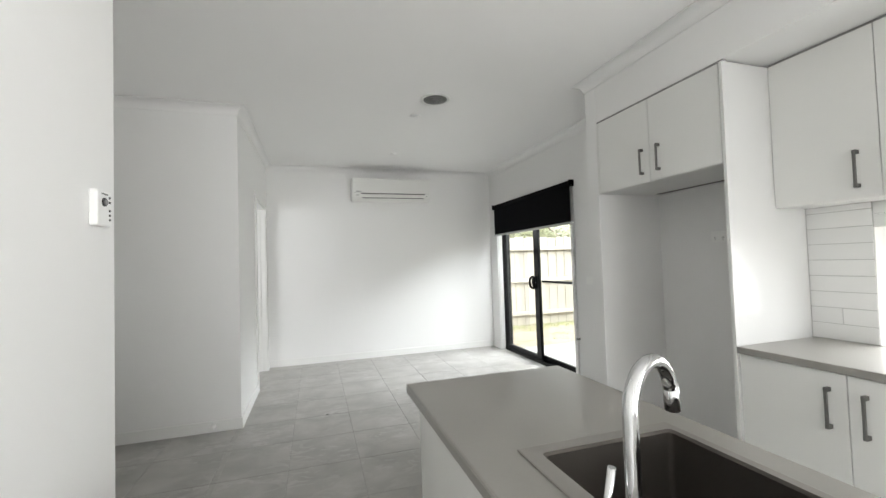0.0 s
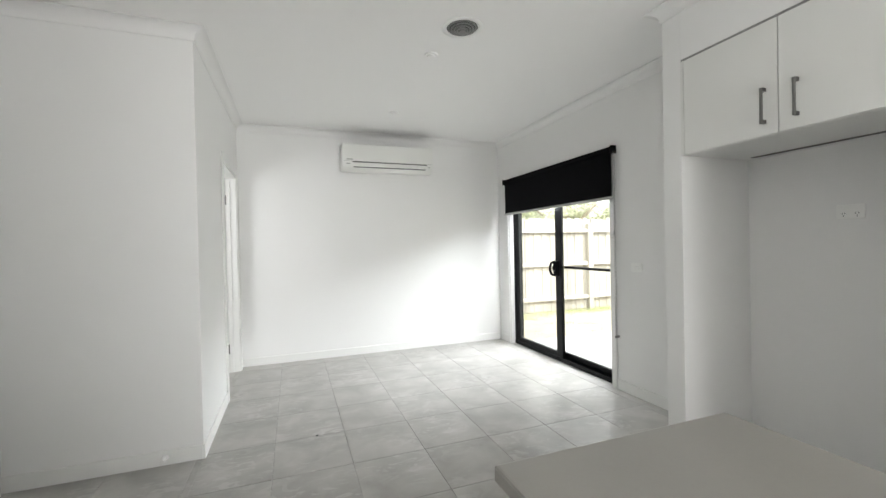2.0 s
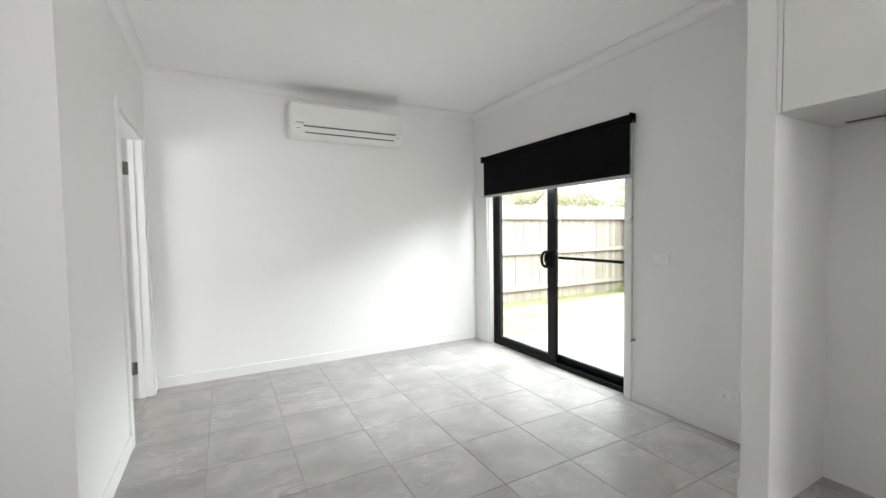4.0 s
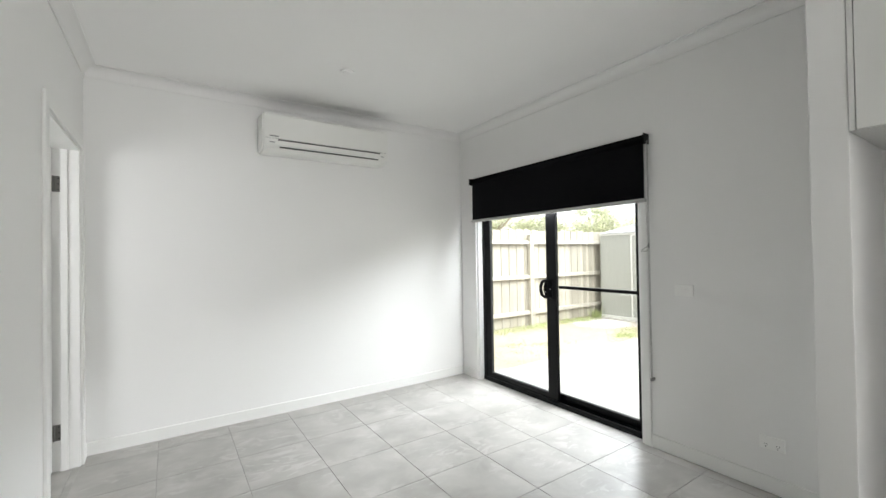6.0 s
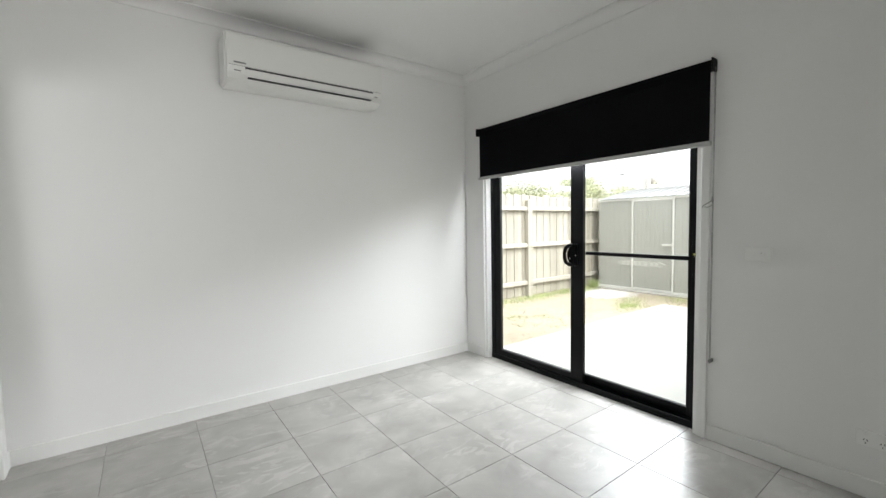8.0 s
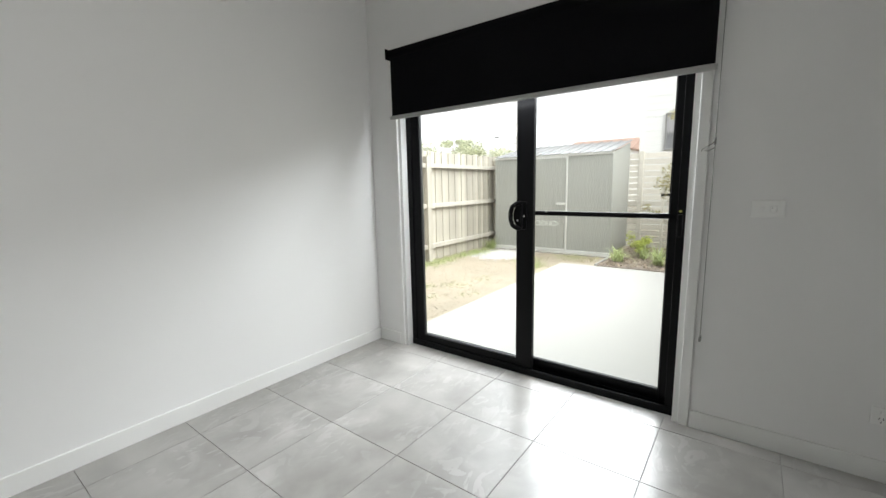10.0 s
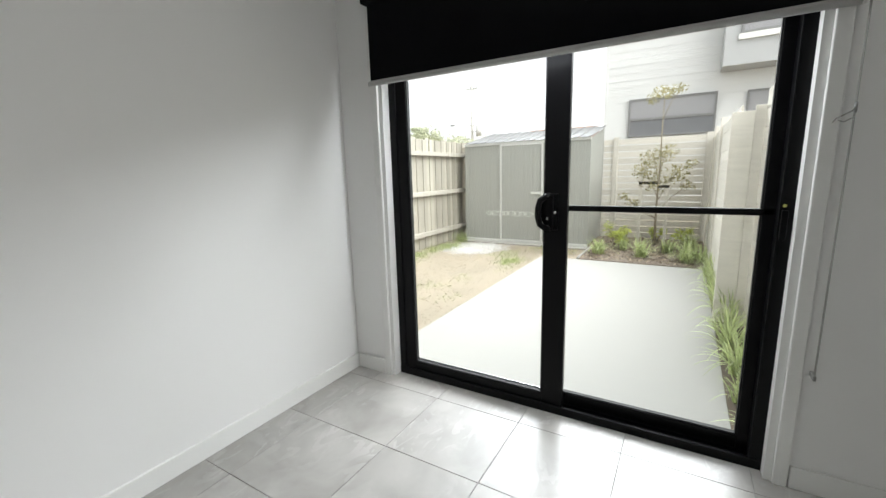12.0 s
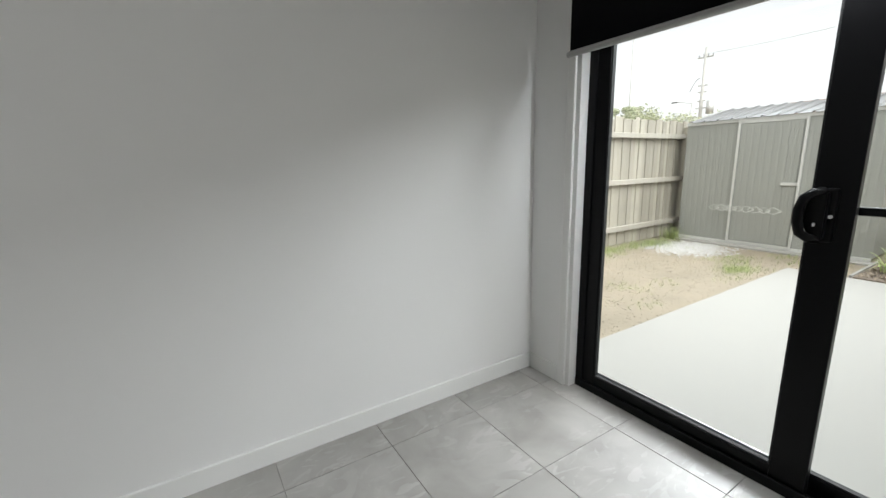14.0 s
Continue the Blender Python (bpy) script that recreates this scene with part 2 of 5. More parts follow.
def glass_material(name="clear_glass", tint=(0.97, 0.985, 0.98)):
    m = bpy.data.materials.new(name)
    m.use_nodes = True
    n, l = m.node_tree.nodes, m.node_tree.links
    n.remove(n["Principled BSDF"])
    clear, gloss, fres, mix = n.new("ShaderNodeBsdfTransparent"), n.new("ShaderNodeBsdfGlossy"), n.new("ShaderNodeLayerWeight"), n.new("ShaderNodeMixShader")
    clear.inputs["Color"].default_value = (*tint, 1)
    gloss.inputs["Roughness"].default_value = 0.01
    power, gain = n.new("ShaderNodeMath"), n.new("ShaderNodeMath")
    power.operation, power.inputs[1].default_value = "POWER", 5.0
    gain.operation, gain.inputs[1].default_value, gain.inputs[2].default_value = "MULTIPLY_ADD", 0.7, 0.014
    fres.inputs["Blend"].default_value = 0.5
    l.new(fres.outputs["Facing"], power.inputs[0])
    l.new(power.outputs[0], gain.inputs[0])
    l.new(gain.outputs[0], mix.inputs[0])
    l.new(clear.outputs[0], mix.inputs[1])
    l.new(gloss.outputs[0], mix.inputs[2])
    l.new(mix.outputs[0], n["Material Output"].inputs["Surface"])
    return m


TILE = floor_tile_material()
TILE.node_tree.nodes["Principled BSDF"].inputs["Specular IOR Level"].default_value = 0.75
GLASS = glass_material()
WINDARK = material("dark_window_glass", (0.17, 0.175, 0.185), 0.08, vary=0.1, scale=2, bump=0.0)


# ---- building helpers ----
def box(bm, x0, x1, y0, y1, z0, z1, bevel=0.0, segments=2):
    made = bmesh.ops.create_cube(bm, size=1.0)["verts"]
    for v in made:
        v.co = Vector((x0 + (v.co.x + 0.5) * (x1 - x0), y0 + (v.co.y + 0.5) * (y1 - y0), z0 + (v.co.z + 0.5) * (z1 - z0)))
    if bevel:
        bmesh.ops.bevel(bm, geom=list({e for v in made for e in v.link_edges}), offset=bevel, segments=segments, profile=0.5, affect="EDGES")
    return bm


def tube(bm, a, b, r0, r1=None, sides=16, caps=True):
    a, b = Vector(a), Vector(b)
    turn = (b - a).to_track_quat("Z", "Y").to_matrix()
    rings = []
    for p, r in ((a, r0), (b, r0 if r1 is None else r1)):
        rings.append([bm.verts.new(p + turn @ Vector((r * math.cos(k * math.tau / sides), r * math.sin(k * math.tau / sides), 0))) for k in range(sides)])
    for k in range(sides):
        f = bm.faces.new((rings[0][k], rings[0][(k + 1) % sides], rings[1][(k + 1) % sides], rings[1][k]))
        f.smooth = True
    if caps:
        bm.faces.new(rings[0][::-1])
        bm.faces.new(rings[1])
    return bm


def sweep(bm, points, radius, sides=16, taper=None):
    """A round bar along a smooth run of points."""
    points = [Vector(p) for p in points]
    rings = []
    for i, p in enumerate(points):
        way = (points[min(i + 1, len(points) - 1)] - points[max(i - 1, 0)]).normalized()
        side = way.cross(Vector((0.31, 0.17, 0.93)) if abs(way.z) < 0.9 else Vector((0.2, 1, 0.1))).normalized()
        if rings and side.dot(last) < 0:
            side = -side
        if rings:
            side = (last - way * last.dot(way)).normalized()
        last = side
        up = way.cross(side)
        r = radius * (taper[i] if taper else 1)
        rings.append([bm.verts.new(p + side * r * math.cos(k * math.tau / sides) + up * r * math.sin(k * math.tau / sides)) for k in range(sides)])
    for a, b in zip(rings, rings[1:]):
        for k in range(sides):
            bm.faces.new((a[k], a[(k + 1) % sides], b[(k + 1) % sides], b[k])).smooth = True
    bm.faces.new(rings[0][::-1])
    bm.faces.new(rings[-1])
    return bm


def extrude_profile(bm, profile, axis, start, end):
    """A closed profile of (a, b) drawn along x or y; a is the other level axis, b is height."""
    def at(p, s):
        return (s, p[0], p[1]) if axis == "x" else (p[0], s, p[1])
    rings = [[bm.verts.new(at(p, s)) for p in profile] for s in (start, end)]
    n = len(profile)
    for k in range(n):
        bm.faces.new((rings[0][k], rings[0][(k + 1) % n], rings[1][(k + 1) % n], rings[1][k]))
    bm.faces.new(rings[0][::-1])
    bm.faces.new(rings[1])
    return bm


def mesh_of(name, bm, mat):
    bmesh.ops.recalc_face_normals(bm, faces=bm.faces)
    me = bpy.data.meshes.new(name)
    bm.to_mesh(me)
    bm.free()
    me.materials.append(mat)
    return me


def part(name, bm, mat, parent=None, label="", category="", kind="", group=""):
    ob = new(name, mesh_of(name, bm, mat))
    if parent:
        ob.parent = parent
        ob.matrix_parent_inverse = parent.matrix_world.inverted()
    return tagged(ob, label, category, group, kind)


def thing(name, at, label, category, group=""):
    ob = new(name)
    ob.matrix_world = Matrix.Translation(at)
    ob.empty_display_size = 0.1
    bpy.context.view_layer.update()
    return tagged(ob, label, category, group)


def slab(name, dims, mat, label="", category="wall", bevel=0.0):
    return part(name, box(bmesh.new(), *dims, bevel=bevel), mat, None, label, category, "structure")


def boxes(name, runs, mat, label="", category="wall"):
    bm = bmesh.new()
    for dims in runs:
        box(bm, *dims)
    return part(name, bm, mat, None, label, category, "structure")


# Paler leaf colour for far trees, with haze painted in.
HAZEDLEAF = material("hazed_pale_foliage", (0.74, 0.77, 0.62), 0.8, vary=0.2, scale=2, fine=20, bump=0.0, random_tint=0.2, per_island=True)
let_light_through(HAZEDLEAF, 0.5)

# ---- plan ----
WX, EX, NY, CZ = 0.074, 3.283, 6.462, 2.66      # west face, east face, north face, ceiling
SY = -7.5                                       # south face
HX, HY, HS = -0.885, 4.395, 2.185               # hall: west face, north face, south face
SD0, SD1, SDZ = 4.365, 6.190, 2.1               # sliding door opening
KW0, KW1, KZ0, KZ1 = 0.62, 1.92, 0.836, 1.408   # kitchen window opening
BD0, BD1, BDZ = 5.42, 6.312, 2.06                # side room door opening
GZ = -0.12

floor = slab("floor", (-3.1, 3.45, SY - 0.15, 8.0, -0.12, -0.0035), GROUT, "grey tiled floor with thin darker grout joints", "floor")
slab("ceiling", (-3.1, 3.5, SY - 0.15, 8.0, CZ, CZ + 0.12), CEIL, "flat white painted plasterboard ceiling", "ceiling")
slab("wall_north", (WX - 0.001, EX + 0.17, NY, NY + 0.12, -0.1, CZ - 0.001), WALL, "plain white painted wall carrying the air conditioner")
LD0, LD1 = -2.2, -0.3                           # unseen opening, added for the side lamp
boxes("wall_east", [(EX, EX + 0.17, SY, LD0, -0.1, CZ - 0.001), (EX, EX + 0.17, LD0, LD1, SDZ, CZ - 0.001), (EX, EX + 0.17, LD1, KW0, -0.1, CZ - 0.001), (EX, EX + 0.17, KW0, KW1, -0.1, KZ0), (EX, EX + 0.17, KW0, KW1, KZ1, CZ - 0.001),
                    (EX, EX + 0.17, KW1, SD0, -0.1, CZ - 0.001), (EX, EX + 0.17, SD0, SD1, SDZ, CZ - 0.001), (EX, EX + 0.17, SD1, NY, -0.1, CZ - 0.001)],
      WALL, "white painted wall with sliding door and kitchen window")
boxes("wall_west", [(WX - 0.13, WX, HY + 0.13, BD0, -0.1, CZ - 0.001), (WX - 0.13, WX, BD0, BD1, BDZ, CZ - 0.001), (WX - 0.13, WX, BD1, 8.0, -0.1, CZ - 0.001)],
      WALL, "white painted wall with an open doorway")
slab("wall_hall_north", (HX, WX, HY, HY + 0.13, -0.1, CZ - 0.001), WALL, "white painted wall at the end of the passage")
boxes("wall_hall_west", [(HX - 0.1, HX, 4.305, HY + 0.13, -0.1, CZ - 0.001), (HX - 0.1, HX, 3.485, 4.305, 1.995, CZ - 0.001), (HX - 0.1, HX, 2.0, 3.485, -0.1, CZ - 0.001)],
      WALL, "white painted passage wall with a closed door")
slab("wall_hall_south", (HX - 0.1, WX - 0.13, HS - 0.125, HS, -0.1, CZ - 0.001), WALL, "white painted passage wall")
slab("wall_kitchen_west", (WX - 0.13, WX, SY, HS, -0.1, CZ - 0.001), WALL, "white painted wall carrying a control panel")
# The opening here is made up, to hold the rear lamp.
boxes("wall_south", [(WX - 0.13, 0.12, SY - 0.12, SY, -0.1, CZ - 0.001), (0.12, 3.08, SY - 0.12, SY, -0.1, 0.35), (0.12, 3.08, SY - 0.12, SY, 2.5, CZ - 0.001), (3.08, EX + 0.17, SY - 0.12, SY, -0.1, CZ - 0.001)],
      WALL, "white painted wall behind the camera, its opening added for the rear lamp")
boxes("wall_side_room", [(-3.1, -3.0, 4.4, 8.0, -0.1, CZ), (-3.0, WX - 0.13, 7.9, 8.0, -0.1, CZ), (-3.0, HX - 0.1, 4.4, 4.5, -0.1, CZ)], WALL, "plain white walls of the side room")
slab("wall_nib", (2.716, EX, 3.205, 3.322, -0.1, CZ - 0.001), WALL, "short white wall beside the fridge space", bevel=0.003)
boxes("wall_bulkhead", [(2.717, EX, SY, 3.205, 2.318, CZ - 0.001)], WALL, "white bulkhead above the kitchen cabinets")


def cove(name, axis, start, end, face, sign, mitre_start=0, mitre_end=0, mat=WALL):
    """A 75 mm plaster cove where wall and ceiling meet; sign points into the room."""
    s = 0.075
    arc = [(face + sign * (s - 0.062 * math.cos(a) - 0.005), CZ - s + 0.062 * math.sin(a) + 0.005) for a in [k * math.pi / 16 for k in range(9)]]
    prof = [(face, CZ - s), (face + sign * 0.008, CZ - s)] + arc + [(face + sign * s, CZ - 0.008), (face + sign * s, CZ - 0.001), (face, CZ - 0.001)]
    bm = extrude_profile(bmesh.new(), prof, axis, start, end)
    n = 0 if axis == "x" else 1
    for v in bm.verts:
        off = abs(v.co[1 - n] - face)
        v.co[n] += mitre_end * off if abs(v.co[n] - end) < 1e-6 else -mitre_start * off
    return part(name, bm, mat, None, "white curved plaster cornice", "cornice", "structure")


cove("cornice_north", "x", WX, EX, NY, -1, -1, -1)
cove("cornice_west", "y", HY, NY, WX, 1, 1, -1)
cove("cornice_hall_north", "x", HX, WX, HY, -1, -1, 1)
cove("cornice_hall_west", "y", HS, HY, HX, 1, 0, -1)
cove("cornice_east", "y", 3.322, NY, EX, -1, -1, -1)
cove("cornice_bulkhead", "y", SY, 3.322, 2.716, -1, 0, 1)
cove("cornice_nib", "x", 2.716, EX, 3.322, 1, 1, -1)
cove("cornice_kitchen_west", "y", SY, HS, WX, 1)


def skirting(name, x0, x1, y0, y1, h=0.088):
    return part(name, box(bmesh.new(), x0, x1, y0, y1, -0.005, h, bevel=0.004), TRIM, None, "white painted timber skirting board", "skirting", "structure")


T = 0.013
skirting("baseboard_north", WX, EX, NY - T, NY)
skirting("baseboard_east_corner", EX - T, EX, SD1 + 0.047, NY - T)
skirting("baseboard_east", EX - T, EX, 3.322 + T, SD0 - 0.049)
skirting("baseboard_nib", 2.72, EX, 3.322, 3.322 + T)
skirting("baseboard_west", WX, WX + T, HY - T, BD0 - 0.066)
skirting("baseboard_west_corner", WX, WX + T, BD1 + 0.066, NY - T)
skirting("baseboard_hall_north", HX, WX, HY - T, HY)
skirting("baseboard_hall_west", HX, HX + T, HS, 3.42)
skirting("baseboard_kitchen", WX, WX + T, SY, HS)


def casing_y(name, x, out, y0, y1, z1, w=0.066, t=0.016):
    """Flat casing round an opening in a wall across x; out is +1 or -1."""
    bm = bmesh.new()
    xs = sorted((x, x + out * t))
    box(bm, *xs, y0 - w, y0, -0.005, z1 + w, bevel=0.004)
    box(bm, *xs, y1, y1 + w, -0.005, z1 + w, bevel=0.004)
    box(bm, *xs, y0, y1, z1, z1 + w, bevel=0.004)
    return part(name, bm, TRIM, None, "white painted flat timber architrave", "architrave", "structure")


casing_y("trim_sliding_door", EX, -1, SD0 - 0.002, SD1, SDZ, w=0.045)
casing_y("trim_side_room_door", WX, 1, BD0, BD1, BDZ)
casing_y("trim_passage_door", HX, 1, 3.485, 4.305, 1.995, w=0.055)

# linings of the openings
bm = bmesh.new()
box(bm, EX - 0.002, 3.335, SD0 - 0.001, SD0 + 0.024, 0.0, SDZ)
box(bm, EX - 0.002, 3.335, SD1 - 0.024, SD1 + 0.001, 0.0, SDZ)
box(bm, EX - 0.002, 3.335, SD0, SD1, SDZ - 0.012, SDZ + 0.001)
part("trim_sliding_reveal", bm, TRIM, None, "white reveal lining", "reveal", "structure")
bm = bmesh.new()
for y0, y1 in ((BD0, BD0 + 0.02), (BD1 - 0.02, BD1)):
    box(bm, WX - 0.132, WX + 0.002, y0, y1, 0.0, BDZ, bevel=0.002)
box(bm, WX - 0.132, WX + 0.002, BD0, BD1, BDZ - 0.02, BDZ, bevel=0.002)
box(bm, WX - 0.09, WX - 0.055, BD1 - 0.034, BD1 - 0.02, 0.0, BDZ - 0.02, bevel=0.002)
box(bm, WX - 0.09, WX - 0.055, BD0 + 0.02, BD0 + 0.034, 0.0, BDZ - 0.02, bevel=0.002)
part("trim_side_room_jamb", bm, TRIM, None, "white painted door jamb with stop", "door jamb", "structure")


# ---- doors ----
def butt_hinge(parent, x, y, z, along="y"):
    h = part("hinge", tube(bmesh.new(), (x, y, z - 0.05), (x, y, z + 0.05), 0.0065, sides=10), NICKEL, parent, "satin metal butt hinge")
    bm = bmesh.new()
    dims = (x - 0.002, x + 0.036, y + 0.004, y + 0.008) if along == "x" else (x - 0.003, x, y + 0.002, y + 0.034)
    box(bm, *dims, z - 0.05, z + 0.05, bevel=0.0015)
    part("leaf_plate", bm, NICKEL, h)
    bm = bmesh.new()
    for dz in (-0.035, 0.0, 0.035):
        a = Vector((dims[0] + 0.025, dims[2], z + dz)) if along == "x" else Vector((dims[1], (dims[2] + dims[3]) / 2, z + dz))
        tube(bm, a, a + (Vector((0, -0.0015, 0)) if along == "x" else Vector((0.0015, 0, 0))), 0.004, sides=8)
    part("screws", bm, DARK, h)


def door_leaf(name, label, x0, x1, y0, y1, z1):
    d = thing(name, ((x0 + x1) / 2, (y0 + y1) / 2, 0), label, "door")
    d["kind"] = "structure"
    part("door_leaf", box(bmesh.new(), x0, x1, y0, y1, 0.012, z1, bevel=0.002), DOOR, d)
    return d


d1 = door_leaf("door_1", "closed flush white painted internal door in the passage", HX - 0.045, HX - 0.008, 3.505, 4.288, 1.978)
for z in (1.768, 0.225):
    butt_hinge(d1, HX + 0.003, 4.290, z)
bm = bmesh.new()
box(bm, HX - 0.1, HX + 0.001, 4.292, 4.306, 0, 1.995, bevel=0.002)
box(bm, HX - 0.1, HX + 0.001, 3.484, 3.5, 0, 1.995, bevel=0.002)
box(bm, HX - 0.1, HX + 0.001, 3.5, 4.292, 1.98, 1.996, bevel=0.002)
part("trim_passage_jamb", bm, TRIM, None, "white painted door jamb", "door jamb", "structure")

d2 = door_leaf("door_2", "flush white painted internal door, standing open", -0.905, -0.055, 6.24, 6.275, BDZ - 0.025)
for z in (1.815, 0.245):
    butt_hinge(d2, -0.048, 6.282, z, "x")


# ---- sliding door ----
FX0, FX1 = 3.336, 3.44
sd = thing("door_3", (3.39, 5.3, 0), "black aluminium framed glass sliding door, closed, under a roller blind", "sliding door")
sd["kind"] = "structure"
bm = bmesh.new()
box(bm, FX0, FX1, SD0 + 0.014, SD0 + 0.066, 0.0, SDZ - 0.012, bevel=0.002)
box(bm, FX0, FX1, SD1 - 0.066, SD1 - 0.024, 0.0, SDZ - 0.012, bevel=0.002)
box(bm, FX0, FX1, SD0 + 0.024, SD1 - 0.024, SDZ - 0.06, SDZ - 0.012, bevel=0.002)
box(bm, FX0, FX1, SD0 + 0.024, SD1 - 0.024, -0.008, 0.022, bevel=0.002)
box(bm, FX0 - 0.004, FX0 + 0.008, SD0 + 0.024, SD1 - 0.024, 0.0, 0.04, bevel=0.002)
box(bm, FX0 + 0.047, FX0 + 0.052, SD0 + 0.03, SD1 - 0.03, 0.02, 0.036)
part("frame", bm, BLACK, sd)
# Bright ribs stand for the sky-lit lines along the glass foot.
for dx, z1 in ((0.060, 0.086), (0.074, 0.080)):
    part("lit_track_rib", box(bmesh.new(), FX0 + dx, FX0 + dx + 0.002, 5.30, SD1 - 0.06, 0.02, z1), ALU, sd, "thin track rib, its sky-lit edge put into a bright metal colour")
MID0, MID1 = 5.184, 5.302


def sash(name, x0, x1, y0, y1, z0, z1, left, right, low, high, label):
    s = part(name, bmesh.new(), BLACK, sd, label)
    bm = bmesh.new()
    box(bm, x0, x1, y0, y0 + right, z0, z1, bevel=0.003)
    box(bm, x0, x1, y1 - left, y1, z0, z1, bevel=0.003)
    box(bm, x0 + 0.002, x1 - 0.002, y0 + right, y1 - left, z0, z0 + low, bevel=0.002)
    box(bm, x0 + 0.002, x1 - 0.002, y0 + right, y1 - left, z1 - high, z1, bevel=0.002)
    s.data = mesh_of(name, bm, BLACK)
    pane = part("pane", box(bmesh.new(), (x0 + x1) / 2 - 0.003, (x0 + x1) / 2 + 0.003, y0 + right - 0.006, y1 - left + 0.006, z0 + low - 0.006, z1 - high + 0.006), GLASS, s, "clear glass pane")
    pane.visible_shadow = False
    bm = bmesh.new()
    for ya, yb, za, zb in ((y0 + right, y1 - left, z0 + low, z0 + low + 0.006), (y0 + right, y0 + right + 0.006, z0 + low, z1 - high), (y1 - left - 0.006, y1 - left, z0 + low, z1 - high)):
        box(bm, x0 + 0.006, x1 - 0.006, ya, yb, za, zb)
    part("glazing_bead", bm, SEAL, s)
    return s


sash_a = sash("sliding_panel", FX0 + 0.010, FX0 + 0.044, MID0, SD1 - 0.062, 0.03, SDZ - 0.05, 0.068, MID1 - MID0 - 0.012, 0.055, 0.05, "black framed glass panel with a pull handle")
sash_b = sash("fixed_panel", FX0 + 0.056, FX0 + 0.090, SD0 + 0.060, MID1 - 0.02, 0.03, SDZ - 0.05, 0.03, 0.046, 0.06, 0.05, "black framed glass panel with a mid rail")
part("mid_rail", box(bmesh.new(), FX0 + 0.056, FX0 + 0.085, SD0 + 0.07, MID0 + 0.01, 1.012, 1.038, bevel=0.003), BLACK, sash_b)
bm = bmesh.new()
hy, hz = 5.246, 1.012
box(bm, FX0 - 0.004, FX0 + 0.012, hy - 0.022, hy + 0.012, hz - 0.085, hz + 0.085, bevel=0.006)
hd = part("pull_handle", bm, BLACK, sash_a, "black curved pull handle with a key lock")
arc = [(FX0 - 0.012, hy + 0.01, hz + 0.075), (FX0 - 0.03, hy + 0.03, hz + 0.072), (FX0 - 0.045, hy + 0.048, hz + 0.055), (FX0 - 0.05, hy + 0.056, hz + 0.02), (FX0 - 0.05, hy + 0.056, hz - 0.02), (FX0 - 0.045, hy + 0.048, hz - 0.055), (FX0 - 0.03, hy + 0.03, hz - 0.072), (FX0 - 0.012, hy + 0.01, hz - 0.075)]
part("grip", sweep(bmesh.new(), arc, 0.0145, 12), BLACK, hd)
bm = bmesh.new()
rim = [(hy - 0.004, hz - 0.074)] + [(hy + 0.008 + 0.044 * math.cos(a), hz + 0.074 * math.sin(a)) for a in np.linspace(-1.45, 1.45, 12)] + [(hy - 0.004, hz + 0.074)]
back, front = [bm.verts.new((FX0 + 0.002, y, z)) for y, z in rim], [bm.verts.new((FX0 - 0.024, y, z)) for y, z in rim]
for k in range(len(rim)):
    bm.faces.new((back[k], back[(k + 1) % len(rim)], front[(k + 1) % len(rim)], front[k]))
bm.faces.new(front)
bm.faces.new(back[::-1])
bmesh.ops.bevel(bm, geom=bm.edges[:], offset=0.003, segments=2, affect="EDGES")
part("housing", bm, BLACK, hd)
part("lock_barrel", tube(bmesh.new(), (FX0 - 0.004, hy - 0.012, hz - 0.002), (FX0 - 0.012, hy - 0.012, hz - 0.002), 0.006), CHROME, hd, "small chrome key barrel")
part("snib", box(bmesh.new(), FX0 - 0.036, FX0 - 0.004, hy + 0.014, hy + 0.024, hz - 0.034, hz - 0.02, bevel=0.003), CHROME, hd)
part("jamb_latch", box(bmesh.new(), FX0 - 0.012, FX0, SD0 + 0.04, SD0 + 0.06, 0.93, 1.04, bevel=0.003), BLACK, sd, "black lock keeper on the jamb")
part("latch_sticker", tube(bmesh.new(), (FX0 - 0.001, SD0 + 0.052, 1.055), (FX0 - 0.003, SD0 + 0.052, 1.055), 0.006), material("yellow_sticker", (0.45, 0.45, 0.12), 0.5), sd, "small yellow-green dot")
bm = bmesh.new()
box(bm, 3.44, 3.52, SD0 - 0.05, SD1 + 0.05, -0.11, -0.005, bevel=0.004)
part("door_sill", bm, BLACK, sd)

# ---- roller blind ----
rb = thing("roller_blind", (3.24, 5.28, 2.08), "black roller blind a quarter lowered over the sliding door", "blind")
BY0, BY1 = 4.297, 6.228
part("roller", tube(bmesh.new(), (3.252, BY0 + 0.01, 2.094), (3.252, BY1 - 0.01, 2.094), 0.032, sides=28), FABRIC, rb, "black fabric wound on its tube")
for y in (BY0, BY1 - 0.008):
    part("bracket", box(bmesh.new(), 3.215, 3.283, y, y + 0.008, 2.06, 2.13, bevel=0.004), BLACK, rb)
part("fabric", box(bmesh.new(), 3.2385, 3.2405, BY0 + 0.018, BY1 - 0.026, 1.688, 2.085), FABRIC, rb, "black blockout fabric")
PALEALU = material("satin_anodised", (0.50, 0.50, 0.485), 0.4, metal=0.2, vary=0.03, bump=0.0)
bm = box(bmesh.new(), 3.2345, 3.2475, BY0 + 0.016, BY1 - 0.022, 1.668, 1.69, bevel=0.003, segments=2)
tube(bm, (3.241, BY0 + 0.016, 1.674), (3.241, BY1 - 0.022, 1.674), 0.0115, sides=20)
br = part("bottom_rail", bm, PALEALU, rb, "silver grey rounded bottom rail")
